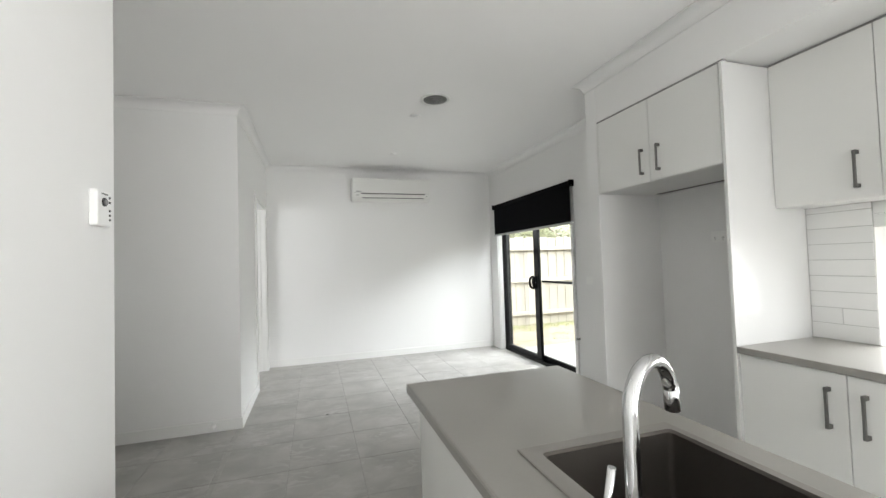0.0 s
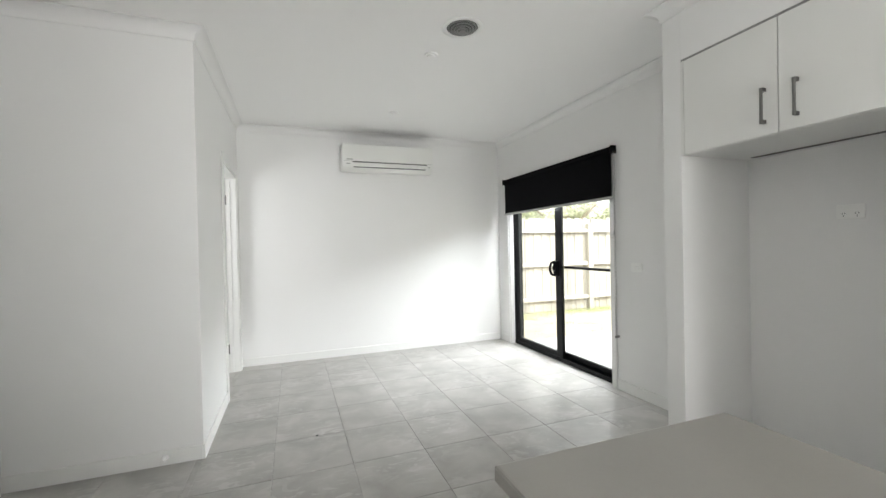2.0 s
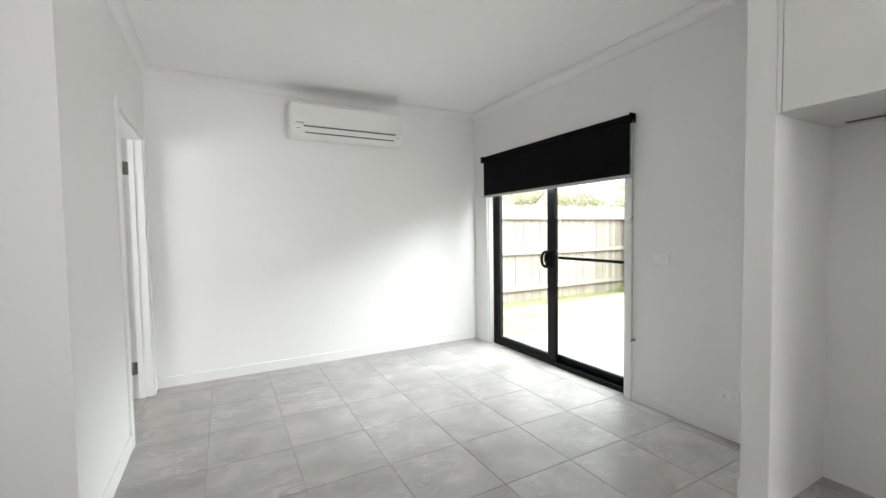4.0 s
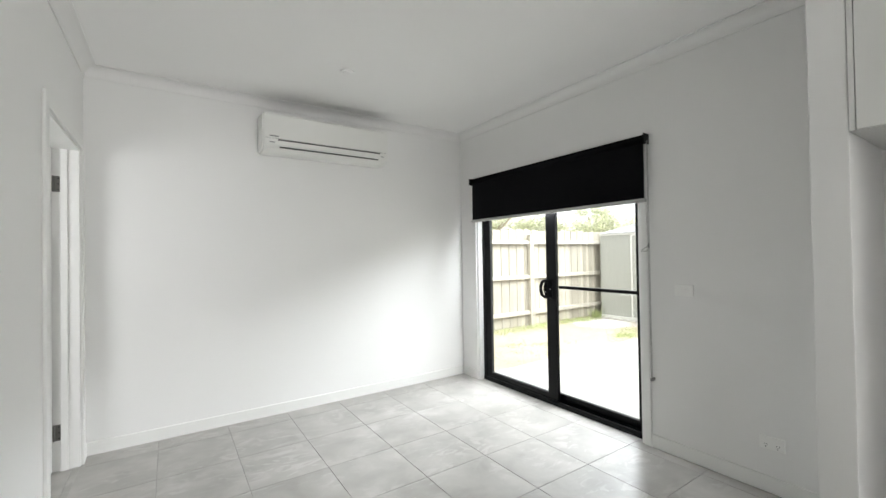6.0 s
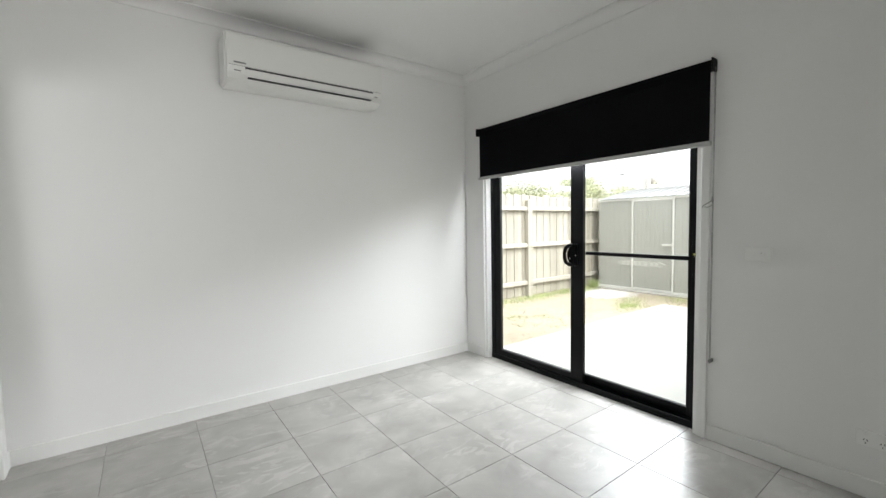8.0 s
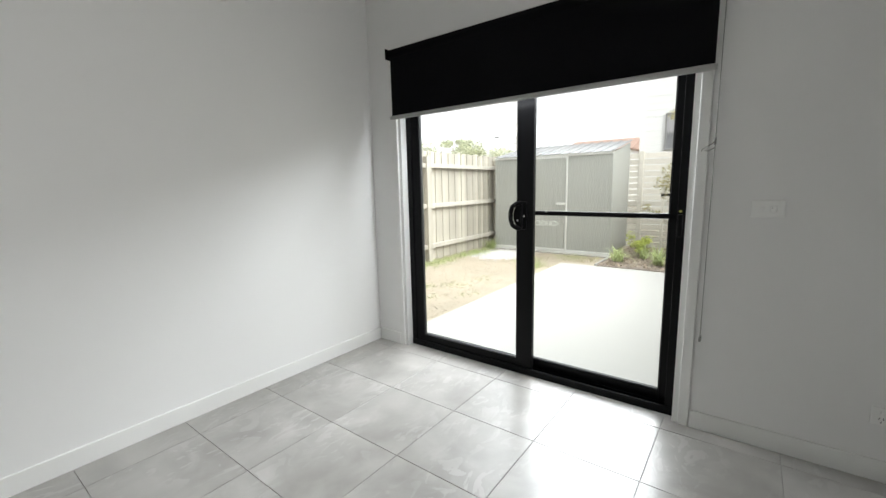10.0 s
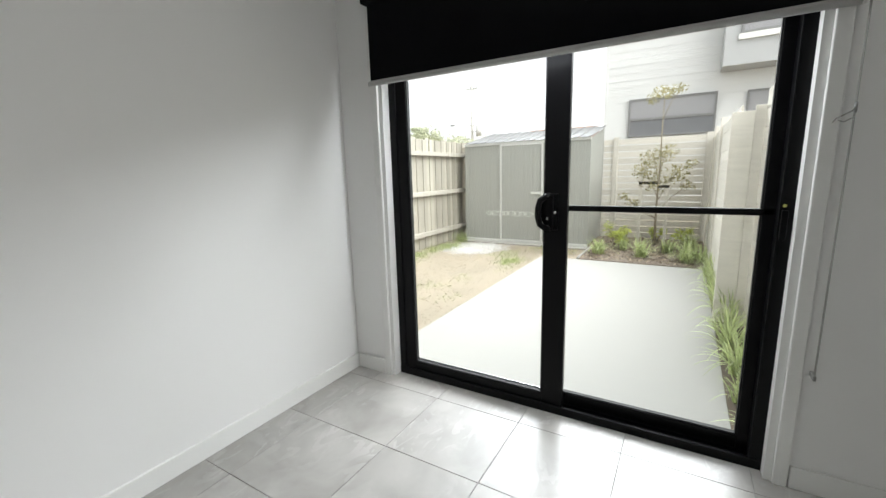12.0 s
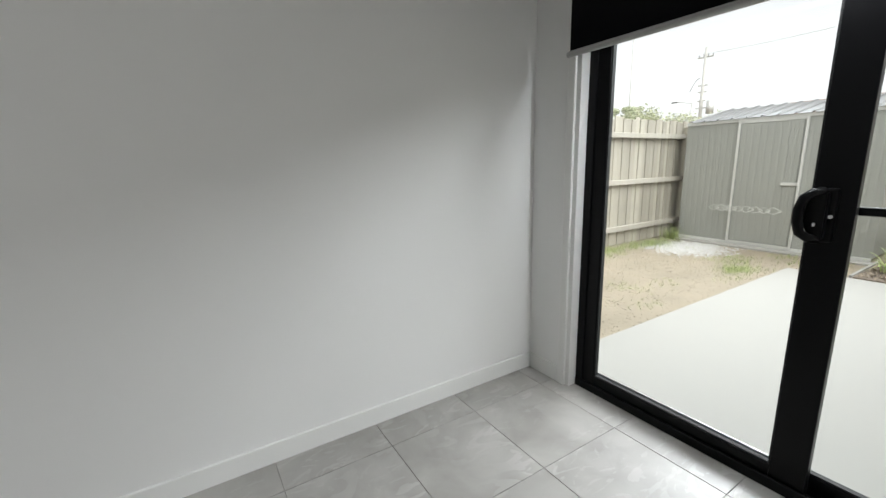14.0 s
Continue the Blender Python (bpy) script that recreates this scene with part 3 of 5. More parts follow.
for y in (BY0 + 0.008, BY1 - 0.022):
    part("end_cap", tube(bmesh.new(), (3.241, y, 1.675), (3.241, y + 0.008, 1.675), 0.0125, sides=20), PALEALU, br)
bm = bmesh.new()
for dx in (0.0, 0.012):
    sweep(bm, [(3.240 + dx, BY0 - 0.004, z) for z in np.linspace(0.47, 2.08, 24)], 0.0012, 6)
CHAIN = material("grey_bead_chain", (0.30, 0.30, 0.28), 0.4, metal=0.3, vary=0.1, bump=0.0)
part("chain", bm, CHAIN, rb, "grey bead chain loop")
bm = bmesh.new()
for k in range(230):
    for dx in (0.0, 0.012):
        bmesh.ops.create_icosphere(bm, subdivisions=1, radius=0.0022, matrix=Matrix.Translation((3.240 + dx, BY0 - 0.004, 0.475 + k * 0.007)))
part("beads", bm, CHAIN, rb, kind="stuff")
bm = sweep(bmesh.new(), [(3.236, BY0 - 0.004, 1.372), (3.234, BY0 + 0.004, 1.358), (3.234, BY0 + 0.026, 1.345), (3.236, BY0 + 0.040, 1.338), (3.238, BY0 + 0.046, 1.326)], 0.0022, 8)
sweep(bm, [(3.238, BY0 - 0.004, 1.34), (3.236, BY0 + 0.02, 1.326), (3.236, BY0 + 0.034, 1.332)], 0.0018, 8)
part("chain_hook", bm, CHAIN, rb, "small clear plastic hook on the chain")
part("chain_joiner", tube(bmesh.new(), (3.240, BY0 - 0.004, 1.352), (3.240, BY0 - 0.004, 1.382), 0.0042, sides=10), GREY, rb)
part("chain_guide", box(bmesh.new(), 3.234, 3.283, BY0 - 0.008, BY0 + 0.002, 0.455, 0.475, bevel=0.003), CHAIN, rb, "clear plastic chain holder")

# ---- air conditioner ----
ac = thing("air_conditioner", (1.71, 6.35, 2.21), "white wall-mounted split system air conditioner above the skirting-level empty wall", "air conditioner")
AX0, AX1, AY, AZ0, AZ1 = 1.176, 2.270, 6.236, 2.178, 2.49
prof = [(NY - 0.001, AZ0 + 0.01), (NY - 0.001, AZ1), (AY + 0.02, AZ1), (AY + 0.006, AZ1 - 0.006), (AY, AZ1 - 0.02), (AY - 0.004, AZ0 + 0.10), (AY + 0.004, AZ0 + 0.06), (AY + 0.02, AZ0 + 0.03), (AY + 0.06, AZ0 + 0.008), (AY + 0.11, AZ0)]
bm = extrude_profile(bmesh.new(), prof, "x", AX0, AX1)
bmesh.ops.bevel(bm, geom=[e for e in bm.edges if abs(e.verts[0].co.x - e.verts[1].co.x) < 1e-5], offset=0.012, segments=3, affect="EDGES")
part("casing", bm, ACWHITE, ac)
bm = extrude_profile(bmesh.new(), [(AY - 0.010, AZ0 + 0.088), (AY + 0.0, AZ0 + 0.088), (AY + 0.012, AZ0 + 0.05), (AY + 0.004, AZ0 + 0.045)], "x", AX0 + 0.12, AX1 - 0.09)
part("louvre", bm, ACWHITE, ac, "closed white air louvre")
part("air_slot", box(bmesh.new(), AX0 + 0.115, AX1 - 0.085, AY - 0.006, AY + 0.01, AZ0 + 0.088, AZ0 + 0.1), DARK, ac, "dark gap above the louvre")
part("lower_slot", box(bmesh.new(), AX0 + 0.13, AX1 - 0.10, AY - 0.003, AY + 0.02, AZ0 + 0.035, AZ0 + 0.041), DARK, ac)
part("front_seam", box(bmesh.new(), AX0 + 0.02, AX1 - 0.02, AY - 0.0042, AY + 0.005, AZ0 + 0.103, AZ0 + 0.105), GREY, ac)
part("badge", box(bmesh.new(), AX0 + 0.05, AX0 + 0.12, AY - 0.0055, AY, AZ0 + 0.118, AZ0 + 0.127), GREY, ac, "small dark maker's badge")
part("badge", box(bmesh.new(), AX0 + 0.05, AX0 + 0.09, AY - 0.002, AY + 0.008, AZ0 + 0.07, AZ0 + 0.076), GREY, ac)
part("indicator", box(bmesh.new(), AX1 - 0.07, AX1 - 0.045, AY - 0.003, AY + 0.01, AZ0 + 0.065, AZ0 + 0.071), GREY, ac)
# Unseen intake top made dark all over, to deepen the shadow above.
part("dark_intake_top", box(bmesh.new(), AX0 + 0.03, AX1 - 0.03, AY + 0.035, NY - 0.02, AZ1 - 0.004, AZ1 + 0.0015), DARK, ac, "dark air intake along the unseen top, widened to stop light bouncing up")
bm = bmesh.new()
for k in range(22):
    box(bm, AX0 + 0.05 + k * 0.0455, AX0 + 0.085 + k * 0.0455, AY + 0.04, NY - 0.03, AZ1 - 0.001, AZ1 + 0.003)
part("intake_grille", bm, DARK, ac)


# ---- ceiling fittings ----
def ring(bm, c, r0, r1, z0, z1, sides=40):
    loops = [[bm.verts.new((c[0] + r * math.cos(k * math.tau / sides), c[1] + r * math.sin(k * math.tau / sides), z)) for k in range(sides)] for r, z in ((r0, z1), (r0, z0), (r1, z0), (r1, z1))]
    for a, b in zip(loops, loops[1:] + loops[:1]):
        for k in range(sides):
            bm.faces.new((a[k], a[(k + 1) % sides], b[(k + 1) % sides], b[k])).smooth = True
    return bm


VC = (1.655, 3.86)
vent = thing("ceiling_vent", (*VC, CZ), "round ceiling air vent with grey rings and a white flange", "vent")
part("flange", ring(bmesh.new(), VC, 0.098, 0.128, CZ - 0.006, CZ), PLASTIC, vent, "flat white flange")
part("backing", tube(bmesh.new(), (*VC, CZ - 0.002), (*VC, CZ - 0.0005), 0.1, sides=36), DARK, vent)
for k, r in enumerate((0.092, 0.074, 0.056, 0.038)):
    part("vent_ring", ring(bmesh.new(), VC, r - 0.011, r, CZ - 0.008 - 0.005 * k, CZ - 0.003 - 0.005 * k), GREY, vent, "grey ring")
part("vent_hub", tube(bmesh.new(), (*VC, CZ - 0.032), (*VC, CZ - 0.004), 0.02, sides=24), GREY, vent)


def ceiling_disc(name, x, y, r, label):
    t = thing(name, (x, y, CZ), label, "ceiling fitting")
    part("base", tube(bmesh.new(), (x, y, CZ - 0.009), (x, y, CZ), r * 0.92, r, sides=36), CEIL, t)
    part("lens", tube(bmesh.new(), (x, y, CZ - 0.015), (x, y, CZ - 0.009), r * 0.5, r * 0.6, sides=30), CEIL, t)


ceiling_disc("smoke_alarm", 1.585, 4.27, 0.052, "small round white smoke alarm on the ceiling before the vent")
ceiling_disc("motion_sensor", 1.63, 5.587, 0.05, "small round white sensor on the ceiling near the air conditioner")


# ---- switches and sockets ----
def plate_x(name, y, z, w, h, label, category, kind_of):
    t = thing(name, (EX, y, z), label, category)
    part("plate", box(bmesh.new(), EX - 0.009, EX, y - w / 2, y + w / 2, z - h / 2, z + h / 2, bevel=0.003), PLASTIC, t)
    if kind_of == "switch":
        part("rocker", box(bmesh.new(), EX - 0.014, EX - 0.008, y - 0.03, y - 0.006, z - 0.014, z + 0.014, bevel=0.003), PLASTIC, t)
        part("rocker", box(bmesh.new(), EX - 0.012, EX - 0.008, y + 0.012, y + 0.024, z - 0.009, z + 0.009, bevel=0.002), PLASTIC, t)
        part("indicator_mark", box(bmesh.new(), EX - 0.0145, EX - 0.0138, y - 0.016, y - 0.012, z + 0.004, z + 0.007), GREY, t)
    else:
        for dy in (-0.027, 0.027):
            bm = bmesh.new()
            for sy, sz, lean in ((-0.007, -0.008, 0.5), (0.007, -0.008, -0.5), (0, -0.022, 0)):
                tube(bm, (EX - 0.0096, y + dy + sy, z + sz - 0.004), (EX - 0.0096, y + dy + sy + lean * 0.006, z + sz + 0.004), 0.0012, sides=6)
            part("pin_slots", bm, DARK, t)
            part("rocker", box(bmesh.new(), EX - 0.013, EX - 0.008, y + dy - 0.005, y + dy + 0.005, z + 0.012, z + 0.026, bevel=0.002), PLASTIC, t)
    return t


plate_x("light_switch", 4.09, 1.075, 0.115, 0.073, "white double light switch beside the sliding door", "switch", "switch")
plate_x("power_socket", 3.65, 0.27, 0.115, 0.073, "white double power point low on the wall", "socket", "socket")
plate_x("fridge_socket", 2.715, 1.42, 0.115, 0.073, "white double power point inside the fridge space", "socket", "socket")

th = thing("heater_controller", (WX, 2.07, 1.49), "white wall control panel with a round dark dial", "thermostat")
part("body", box(bmesh.new(), WX, WX + 0.022, 2.03, 2.118, 1.438, 1.542, bevel=0.005), PLASTIC, th)
part("dial", tube(bmesh.new(), (WX + 0.02, 2.068, 1.508), (WX + 0.026, 2.068, 1.508), 0.0125, sides=24), DARK, th, "round dark sensor dial")
part("dial_cap", tube(bmesh.new(), (WX + 0.024, 2.07, 1.508), (WX + 0.029, 2.07, 1.508), 0.008, sides=20), GREY, th)
part("top_bar", box(bmesh.new(), WX + 0.021, WX + 0.0235, 2.055, 2.09, 1.530, 1.533), DARK, th)
for z in (1.524, 1.51, 1.486, 1.472, 1.459):
    part("key", tube(bmesh.new(), (WX + 0.02, 2.100, z), (WX + 0.0245, 2.100, z), 0.0035, sides=10), DARK, th)

ds = thing("door_stop", (-0.127, HY - T, 0.05), "white cone door stop on the passage skirting", "door stop")
part("stem", tube(bmesh.new(), (-0.127, HY - T, 0.05), (-0.127, HY - T - 0.055, 0.05), 0.018, 0.011, sides=18), PLASTIC, ds)
part("rubber_tip", tube(bmesh.new(), (-0.127, HY - T - 0.055, 0.05), (-0.127, HY - T - 0.068, 0.05), 0.014, 0.013, sides=18), TRIM, ds)


crumb = thing("floor_crumb", (0.752, 4.423, 0), "small dark crumb lying on a joint of the floor tiles", "debris")
bm = bmesh.new()
bmesh.ops.create_icosphere(bm, subdivisions=2, radius=0.008, matrix=Matrix.Translation((0.752, 4.423, 0.0035)) @ Matrix.Diagonal((1.3, 0.8, 0.45, 1)))
part("chip", bm, DARK, crumb)

# ---- kitchen ----
def bar_handle(parent, at, length, horizontal=False, out=(-1, 0, 0)):
    """Square-footed bar pull standing off a door face."""
    x, y, z = at
    h = part("handle", box(bmesh.new(), x - 0.031, x - 0.021, y - 0.0055, y + 0.0055, z - length / 2, z + length / 2, bevel=0.002), NICKEL, parent, "satin nickel bar handle")
    for dz in (-length / 2 + 0.008, length / 2 - 0.008):
        part("foot", box(bmesh.new(), x - 0.029, x, y - 0.0075, y + 0.0075, z + dz - 0.009, z + dz + 0.009, bevel=0.002), NICKEL, h)
    return h


def cabinet(name, label, x0, x1, y0, y1, z0, z1, doors, handles, group="", kick=0.0):
    """A carcass whose doors face -x; doors: (y0, y1), handles: (y, z, length)."""
    c = thing(name, ((x0 + x1) / 2, (y0 + y1) / 2, z0), label, "cabinet", group)
    bm = bmesh.new()
    box(bm, x0 + 0.02, x1, y0 + 0.001, y1 - 0.001, z0 + kick, z1, bevel=0.001)
    if kick:
        box(bm, x0 + 0.07, x1, y0 + 0.002, y1 - 0.002, z0, z0 + kick)
    part("body", bm, CAB, c)
    for (a, b), h in zip(doors, handles):
        d = part("door", box(bmesh.new(), x0, x0 + 0.018, a + 0.0018, b - 0.0018, z0 + kick + 0.002, z1 - 0.003, bevel=0.0012), CAB, c)
        if h:
            bar_handle(d, (x0, h[0], h[1]), h[2])
    return c


cabinet("fridge_top_cabinet", "white two-door cabinet over the empty fridge space", 2.712, EX, 2.222, 3.203, 1.775, 2.306,
        [(2.228, 2.708), (2.708, 3.185)], [(2.632, 1.912, 0.165), (2.765, 1.912, 0.165)])
part("filler_strip", box(bmesh.new(), 2.712, 2.732, 3.186, 3.203, 1.775, 2.305), CAB, bpy.data.objects["fridge_top_cabinet"])
part("shadow_line", box(bmesh.new(), 2.718, 2.74, 2.206, 3.203, 2.306, 2.3175), GREY, bpy.data.objects["fridge_top_cabinet"], "grey shadow line under the bulkhead")
part("back_gap", box(bmesh.new(), EX - 0.1, EX - 0.06, 2.24, 3.13, 1.7735, 1.776), DARK, bpy.data.objects["fridge_top_cabinet"], "dark ventilation slot in the underside")
p = thing("tall_end_panel", (3.0, 2.21, 0), "glossy white full-height panel between fridge space and bench", "panel")
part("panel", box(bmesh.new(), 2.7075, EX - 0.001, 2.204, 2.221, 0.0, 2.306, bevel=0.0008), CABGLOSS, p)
part("edge_band", box(bmesh.new(), 2.706, 2.7072, 2.2042, 2.2208, 0.0, 2.306), CAB, p, "white edge band")
part("joint_cover", box(bmesh.new(), 2.7, 2.712, 2.2035, 2.2215, 0.0, 0.003), CAB, p)

y = 2.203
for k in range(4):
    w = 0.437
    cabinet("overhead_cabinet", "white wall cabinet door above the tiled splashback" if k else "white wall cabinet against the tall end panel", 3.04, EX, y - w, y, 1.535, 2.306,
            [(y - w, y)], [(y - w + 0.08 if k % 2 == 0 else y - 0.05, 1.67, 0.17)], "overhead cabinets")
    cabinet("base_cabinet", "white base cabinet under the grey bench" if k else "white base cabinet beside the tall end panel", 2.722, EX, y - w, y, 0.0, 0.795,
            [(y - w, y)], [(y - w + 0.062 if k % 2 == 0 else y - 0.062, 0.645, 0.17)], "base cabinets", kick=0.12)
    y -= w
part("overhead_shadow_line", box(bmesh.new(), 3.05, EX, y, 2.203, 2.306, 2.3178), GREY, None, "grey shadow line under the bulkhead", "trim", "structure")
wb = thing("wall_benchtop", (3.0, 1.3, 0.83), "pale grey stone-look laminate benchtop below the splashback", "benchtop")
part("worktop", box(bmesh.new(), 2.702, EX - 0.001, y, 2.2035, 0.797, 0.832, bevel=0.005, segments=3), BENCH, wb)

# island
IX0, IX1, IY0, IY1, IZ = 1.008, 1.70, 0.0, 2.262, 0.829
SX0, SX1, SY0, SY1 = 1.142, 1.612, 0.72, 1.594
isl = thing("island_benchtop", (1.35, 1.1, IZ), "grey stone-look laminate island benchtop with a sink let in", "benchtop")
bm = bmesh.new()
outer, inner = (IX0, IX1, IY0, IY1), (SX0 + 0.012, SX1 - 0.012, SY0 + 0.012, SY1 - 0.012)
e = 0.006
levels = [(0.0, IZ - 0.034), (0.0, IZ - e), (e * 0.3, IZ - e * 0.3), (e, IZ)]
loops = [[bm.verts.new(c) for c in ((outer[0] + i, outer[2] + i, z), (outer[1] - i, outer[2] + i, z), (outer[1] - i, outer[3] - i, z), (outer[0] + i, outer[3] - i, z))] for i, z in levels]
hole = [[bm.verts.new(c) for c in ((inner[0], inner[2], z), (inner[1], inner[2], z), (inner[1], inner[3], z), (inner[0], inner[3], z))] for z in (IZ, IZ - 0.034)]
chain = loops + hole
for a, b in zip(chain, chain[1:] + chain[:1]):
    for k in range(4):
        bm.faces.new((a[k], a[(k + 1) % 4], b[(k + 1) % 4], b[k]))
part("worktop", bm, BENCH, isl)
bm = bmesh.new()
box(bm, IX0 - 0.0008, IX0 + 0.001, IY0 + 0.004, IY1 - 0.004, IZ - 0.0335, IZ - 0.0065)
part("edge_band", bm, BENCH, isl, "grey laminate edge band")
bm = bmesh.new()
box(bm, IX0 + 0.004, IX1 - 0.004, IY1 - 0.001, IY1 + 0.0008, IZ - 0.0335, IZ - 0.0065)
part("edge_band", bm, BENCH, isl, "grey laminate edge band")

ic = thing("island_cabinet", (1.35, 1.1, 0), "white panelled island cabinet below the benchtop", "cabinet")
bm = bmesh.new()
for dims in ((IX0 + 0.035, IX0 + 0.053, IY0 + 0.03, IY1 - 0.09, 0.0, IZ - 0.036), (IX0 + 0.035, IX1 - 0.04, IY1 - 0.09, IY1 - 0.072, 0.0, IZ - 0.036)):
    box(bm, *dims, bevel=0.001)
part("end_panel", bm, CAB, ic)
bm = bmesh.new()
box(bm, IX0 + 0.054, IX1 - 0.06, IY0 + 0.03, IY1 - 0.091, 0.1, 0.5)
box(bm, IX1 - 0.075, IX1 - 0.06, IY0 + 0.03, IY1 - 0.091, 0.5, IZ - 0.036)
part("body", bm, CAB, ic)
for k in range(4):
    a = IY0 + 0.03 + k * 0.535
    part("door", box(bmesh.new(), IX1 - 0.058, IX1 - 0.04, a + 0.002, a + 0.533, 0.12, IZ - 0.04, bevel=0.0015), CAB, ic)

# sink
sk = thing("kitchen_sink", (1.38, 1.16, IZ), "brushed steel inset sink with a square bowl, empty", "sink")
bm = bmesh.new()
BX0, BX1, BYa, BYb, D = SX0 + 0.052, SX1 - 0.03, SY0 + 0.03, SY1 - 0.045, 0.19
steps = [((SX0, SX1, SY0, SY1), IZ + 0.0005), ((SX0, SX1, SY0, SY1), IZ + 0.0035), ((SX0 + 0.004, SX1 - 0.004, SY0 + 0.004, SY1 - 0.004), IZ + 0.0045),
         ((BX0 - 0.006, BX1 + 0.006, BYa - 0.006, BYb + 0.006), IZ + 0.0025), ((BX0, BX1, BYa, BYb), IZ - 0.004), ((BX0 + 0.003, BX1 - 0.003, BYa + 0.003, BYb - 0.003), IZ - D + 0.012),
         ((BX0 + 0.015, BX1 - 0.015, BYa + 0.015, BYb - 0.015), IZ - D)]


def rounded_loop(bm, r, z, radius, n=5):
    x0, x1, y0, y1 = r
    pts = []
    for cx, cy, a0 in ((x1 - radius, y1 - radius, 0), (x0 + radius, y1 - radius, 90), (x0 + radius, y0 + radius, 180), (x1 - radius, y0 + radius, 270)):
        for k in range(n + 1):
            a = radians(a0 + 90 * k / n)
            pts.append(bm.verts.new((cx + radius * math.cos(a), cy + radius * math.sin(a), z)))
    return pts


# The inner lip takes the shaded bowl colour, so it shows no bright edge.
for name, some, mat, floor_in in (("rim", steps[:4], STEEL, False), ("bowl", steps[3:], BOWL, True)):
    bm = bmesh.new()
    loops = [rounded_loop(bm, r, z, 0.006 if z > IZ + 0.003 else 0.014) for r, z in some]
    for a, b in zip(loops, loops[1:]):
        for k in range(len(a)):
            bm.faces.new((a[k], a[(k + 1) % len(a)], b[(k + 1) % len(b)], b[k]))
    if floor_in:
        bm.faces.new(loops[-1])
    part(name, bm, mat, sk, "square steel bowl, its shade put into the dark colour" if floor_in else "brushed steel rim")
part("waste", ring(bmesh.new(), (1.42, 1.3), 0.012, 0.042, IZ - D + 0.0005, IZ - D + 0.003), CHROME, sk, "round chrome waste")

tx, ty = 1.130, 1.181
tp = thing("kitchen_tap", (tx, ty, IZ), "chrome gooseneck mixer tap on the island bench beside the sink", "tap")
part("tap_base", tube(bmesh.new(), (tx, ty, IZ), (tx, ty, IZ + 0.006), 0.024, 0.023, sides=28), CHROME, tp)
part("body", tube(bmesh.new(), (tx, ty, IZ + 0.006), (tx, ty, IZ + 0.055), 0.019, 0.0175, sides=28), CHROME, tp)
dx, dy, R = 0.938, 0.347, 0.070
top = 1.060
pts = [(tx, ty, IZ + 0.05), (tx, ty, IZ + 0.13)] + [(tx + dx * R * (1 - math.cos(a)), ty + dy * R * (1 - math.cos(a)), top + R * math.sin(a)) for a in [k * math.pi / 18 for k in range(18)]]
end = Vector(pts[-1])
part("spout", sweep(bmesh.new(), pts, 0.0122, 20), CHROME, tp, "curved chrome spout")
part("nozzle", tube(bmesh.new(), end + Vector((0, 0, 0.012)), end + Vector((dx * 0.006, dy * 0.006, -0.038)), 0.0128, 0.0138, sides=24), CHROME, tp, "chrome nozzle")
part("aerator", tube(bmesh.new(), end + Vector((dx * 0.006, dy * 0.006, -0.038)), end + Vector((dx * 0.006, dy * 0.006, -0.041)), 0.011, sides=20), DARK, tp, "dark aerator")
lv = Vector((-0.62, 0.35, 0.0)).normalized()
part("lever", sweep(bmesh.new(), [Vector((tx, ty, IZ + 0.035)) + lv * 0.012, Vector((tx, ty, IZ + 0.045)) + lv * 0.036, Vector((tx, ty, IZ + 0.09)) + lv * 0.040, Vector((tx, ty, IZ + 0.150)) + lv * 0.030], 0.0065, 12), CHROME, tp, "slim chrome lever")

# kitchen window
kw = thing("window_1", (3.38, 1.27, KZ0), "wide low splashback window with a white frame", "window")
kw["kind"] = "structure"
bm = bmesh.new()
for dims in ((3.385, 3.44, KW0, KW1, KZ0, KZ0 + 0.03), (3.385, 3.44, KW0, KW1, KZ1 - 0.03, KZ1), (3.385, 3.44, KW0, KW0 + 0.03, KZ0 + 0.03, KZ1 - 0.03), (3.385, 3.44, KW1 - 0.03, KW1, KZ0 + 0.03, KZ1 - 0.03)):
    box(bm, *dims, bevel=0.002)
part("window_frame", bm, ALU, kw)
pane = part("pane", box(bmesh.new(), 3.41, 3.416, KW0 + 0.028, KW1 - 0.028, KZ0 + 0.028, KZ1 - 0.028), GLASS, kw)
pane.visible_shadow = False
# Frame round the unseen opening that was added for the side lamp.
lw = thing("added_side_frame", (3.41, -1.25, 0), "unseen black frame added behind the camera round the side lamp", "window")
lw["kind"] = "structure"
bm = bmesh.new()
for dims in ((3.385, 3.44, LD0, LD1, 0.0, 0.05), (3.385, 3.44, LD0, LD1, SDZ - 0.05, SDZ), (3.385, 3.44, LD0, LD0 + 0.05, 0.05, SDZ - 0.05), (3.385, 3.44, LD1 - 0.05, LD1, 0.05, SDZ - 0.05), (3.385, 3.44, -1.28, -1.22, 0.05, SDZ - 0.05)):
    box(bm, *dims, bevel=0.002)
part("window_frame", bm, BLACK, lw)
# Unseen frame, added round the rear lamp.
rw = thing("added_rear_frame", (1.6, SY - 0.06, 0.35), "unseen wide frame added behind the camera round the rear lamp", "window")
rw["kind"] = "structure"
bm = bmesh.new()
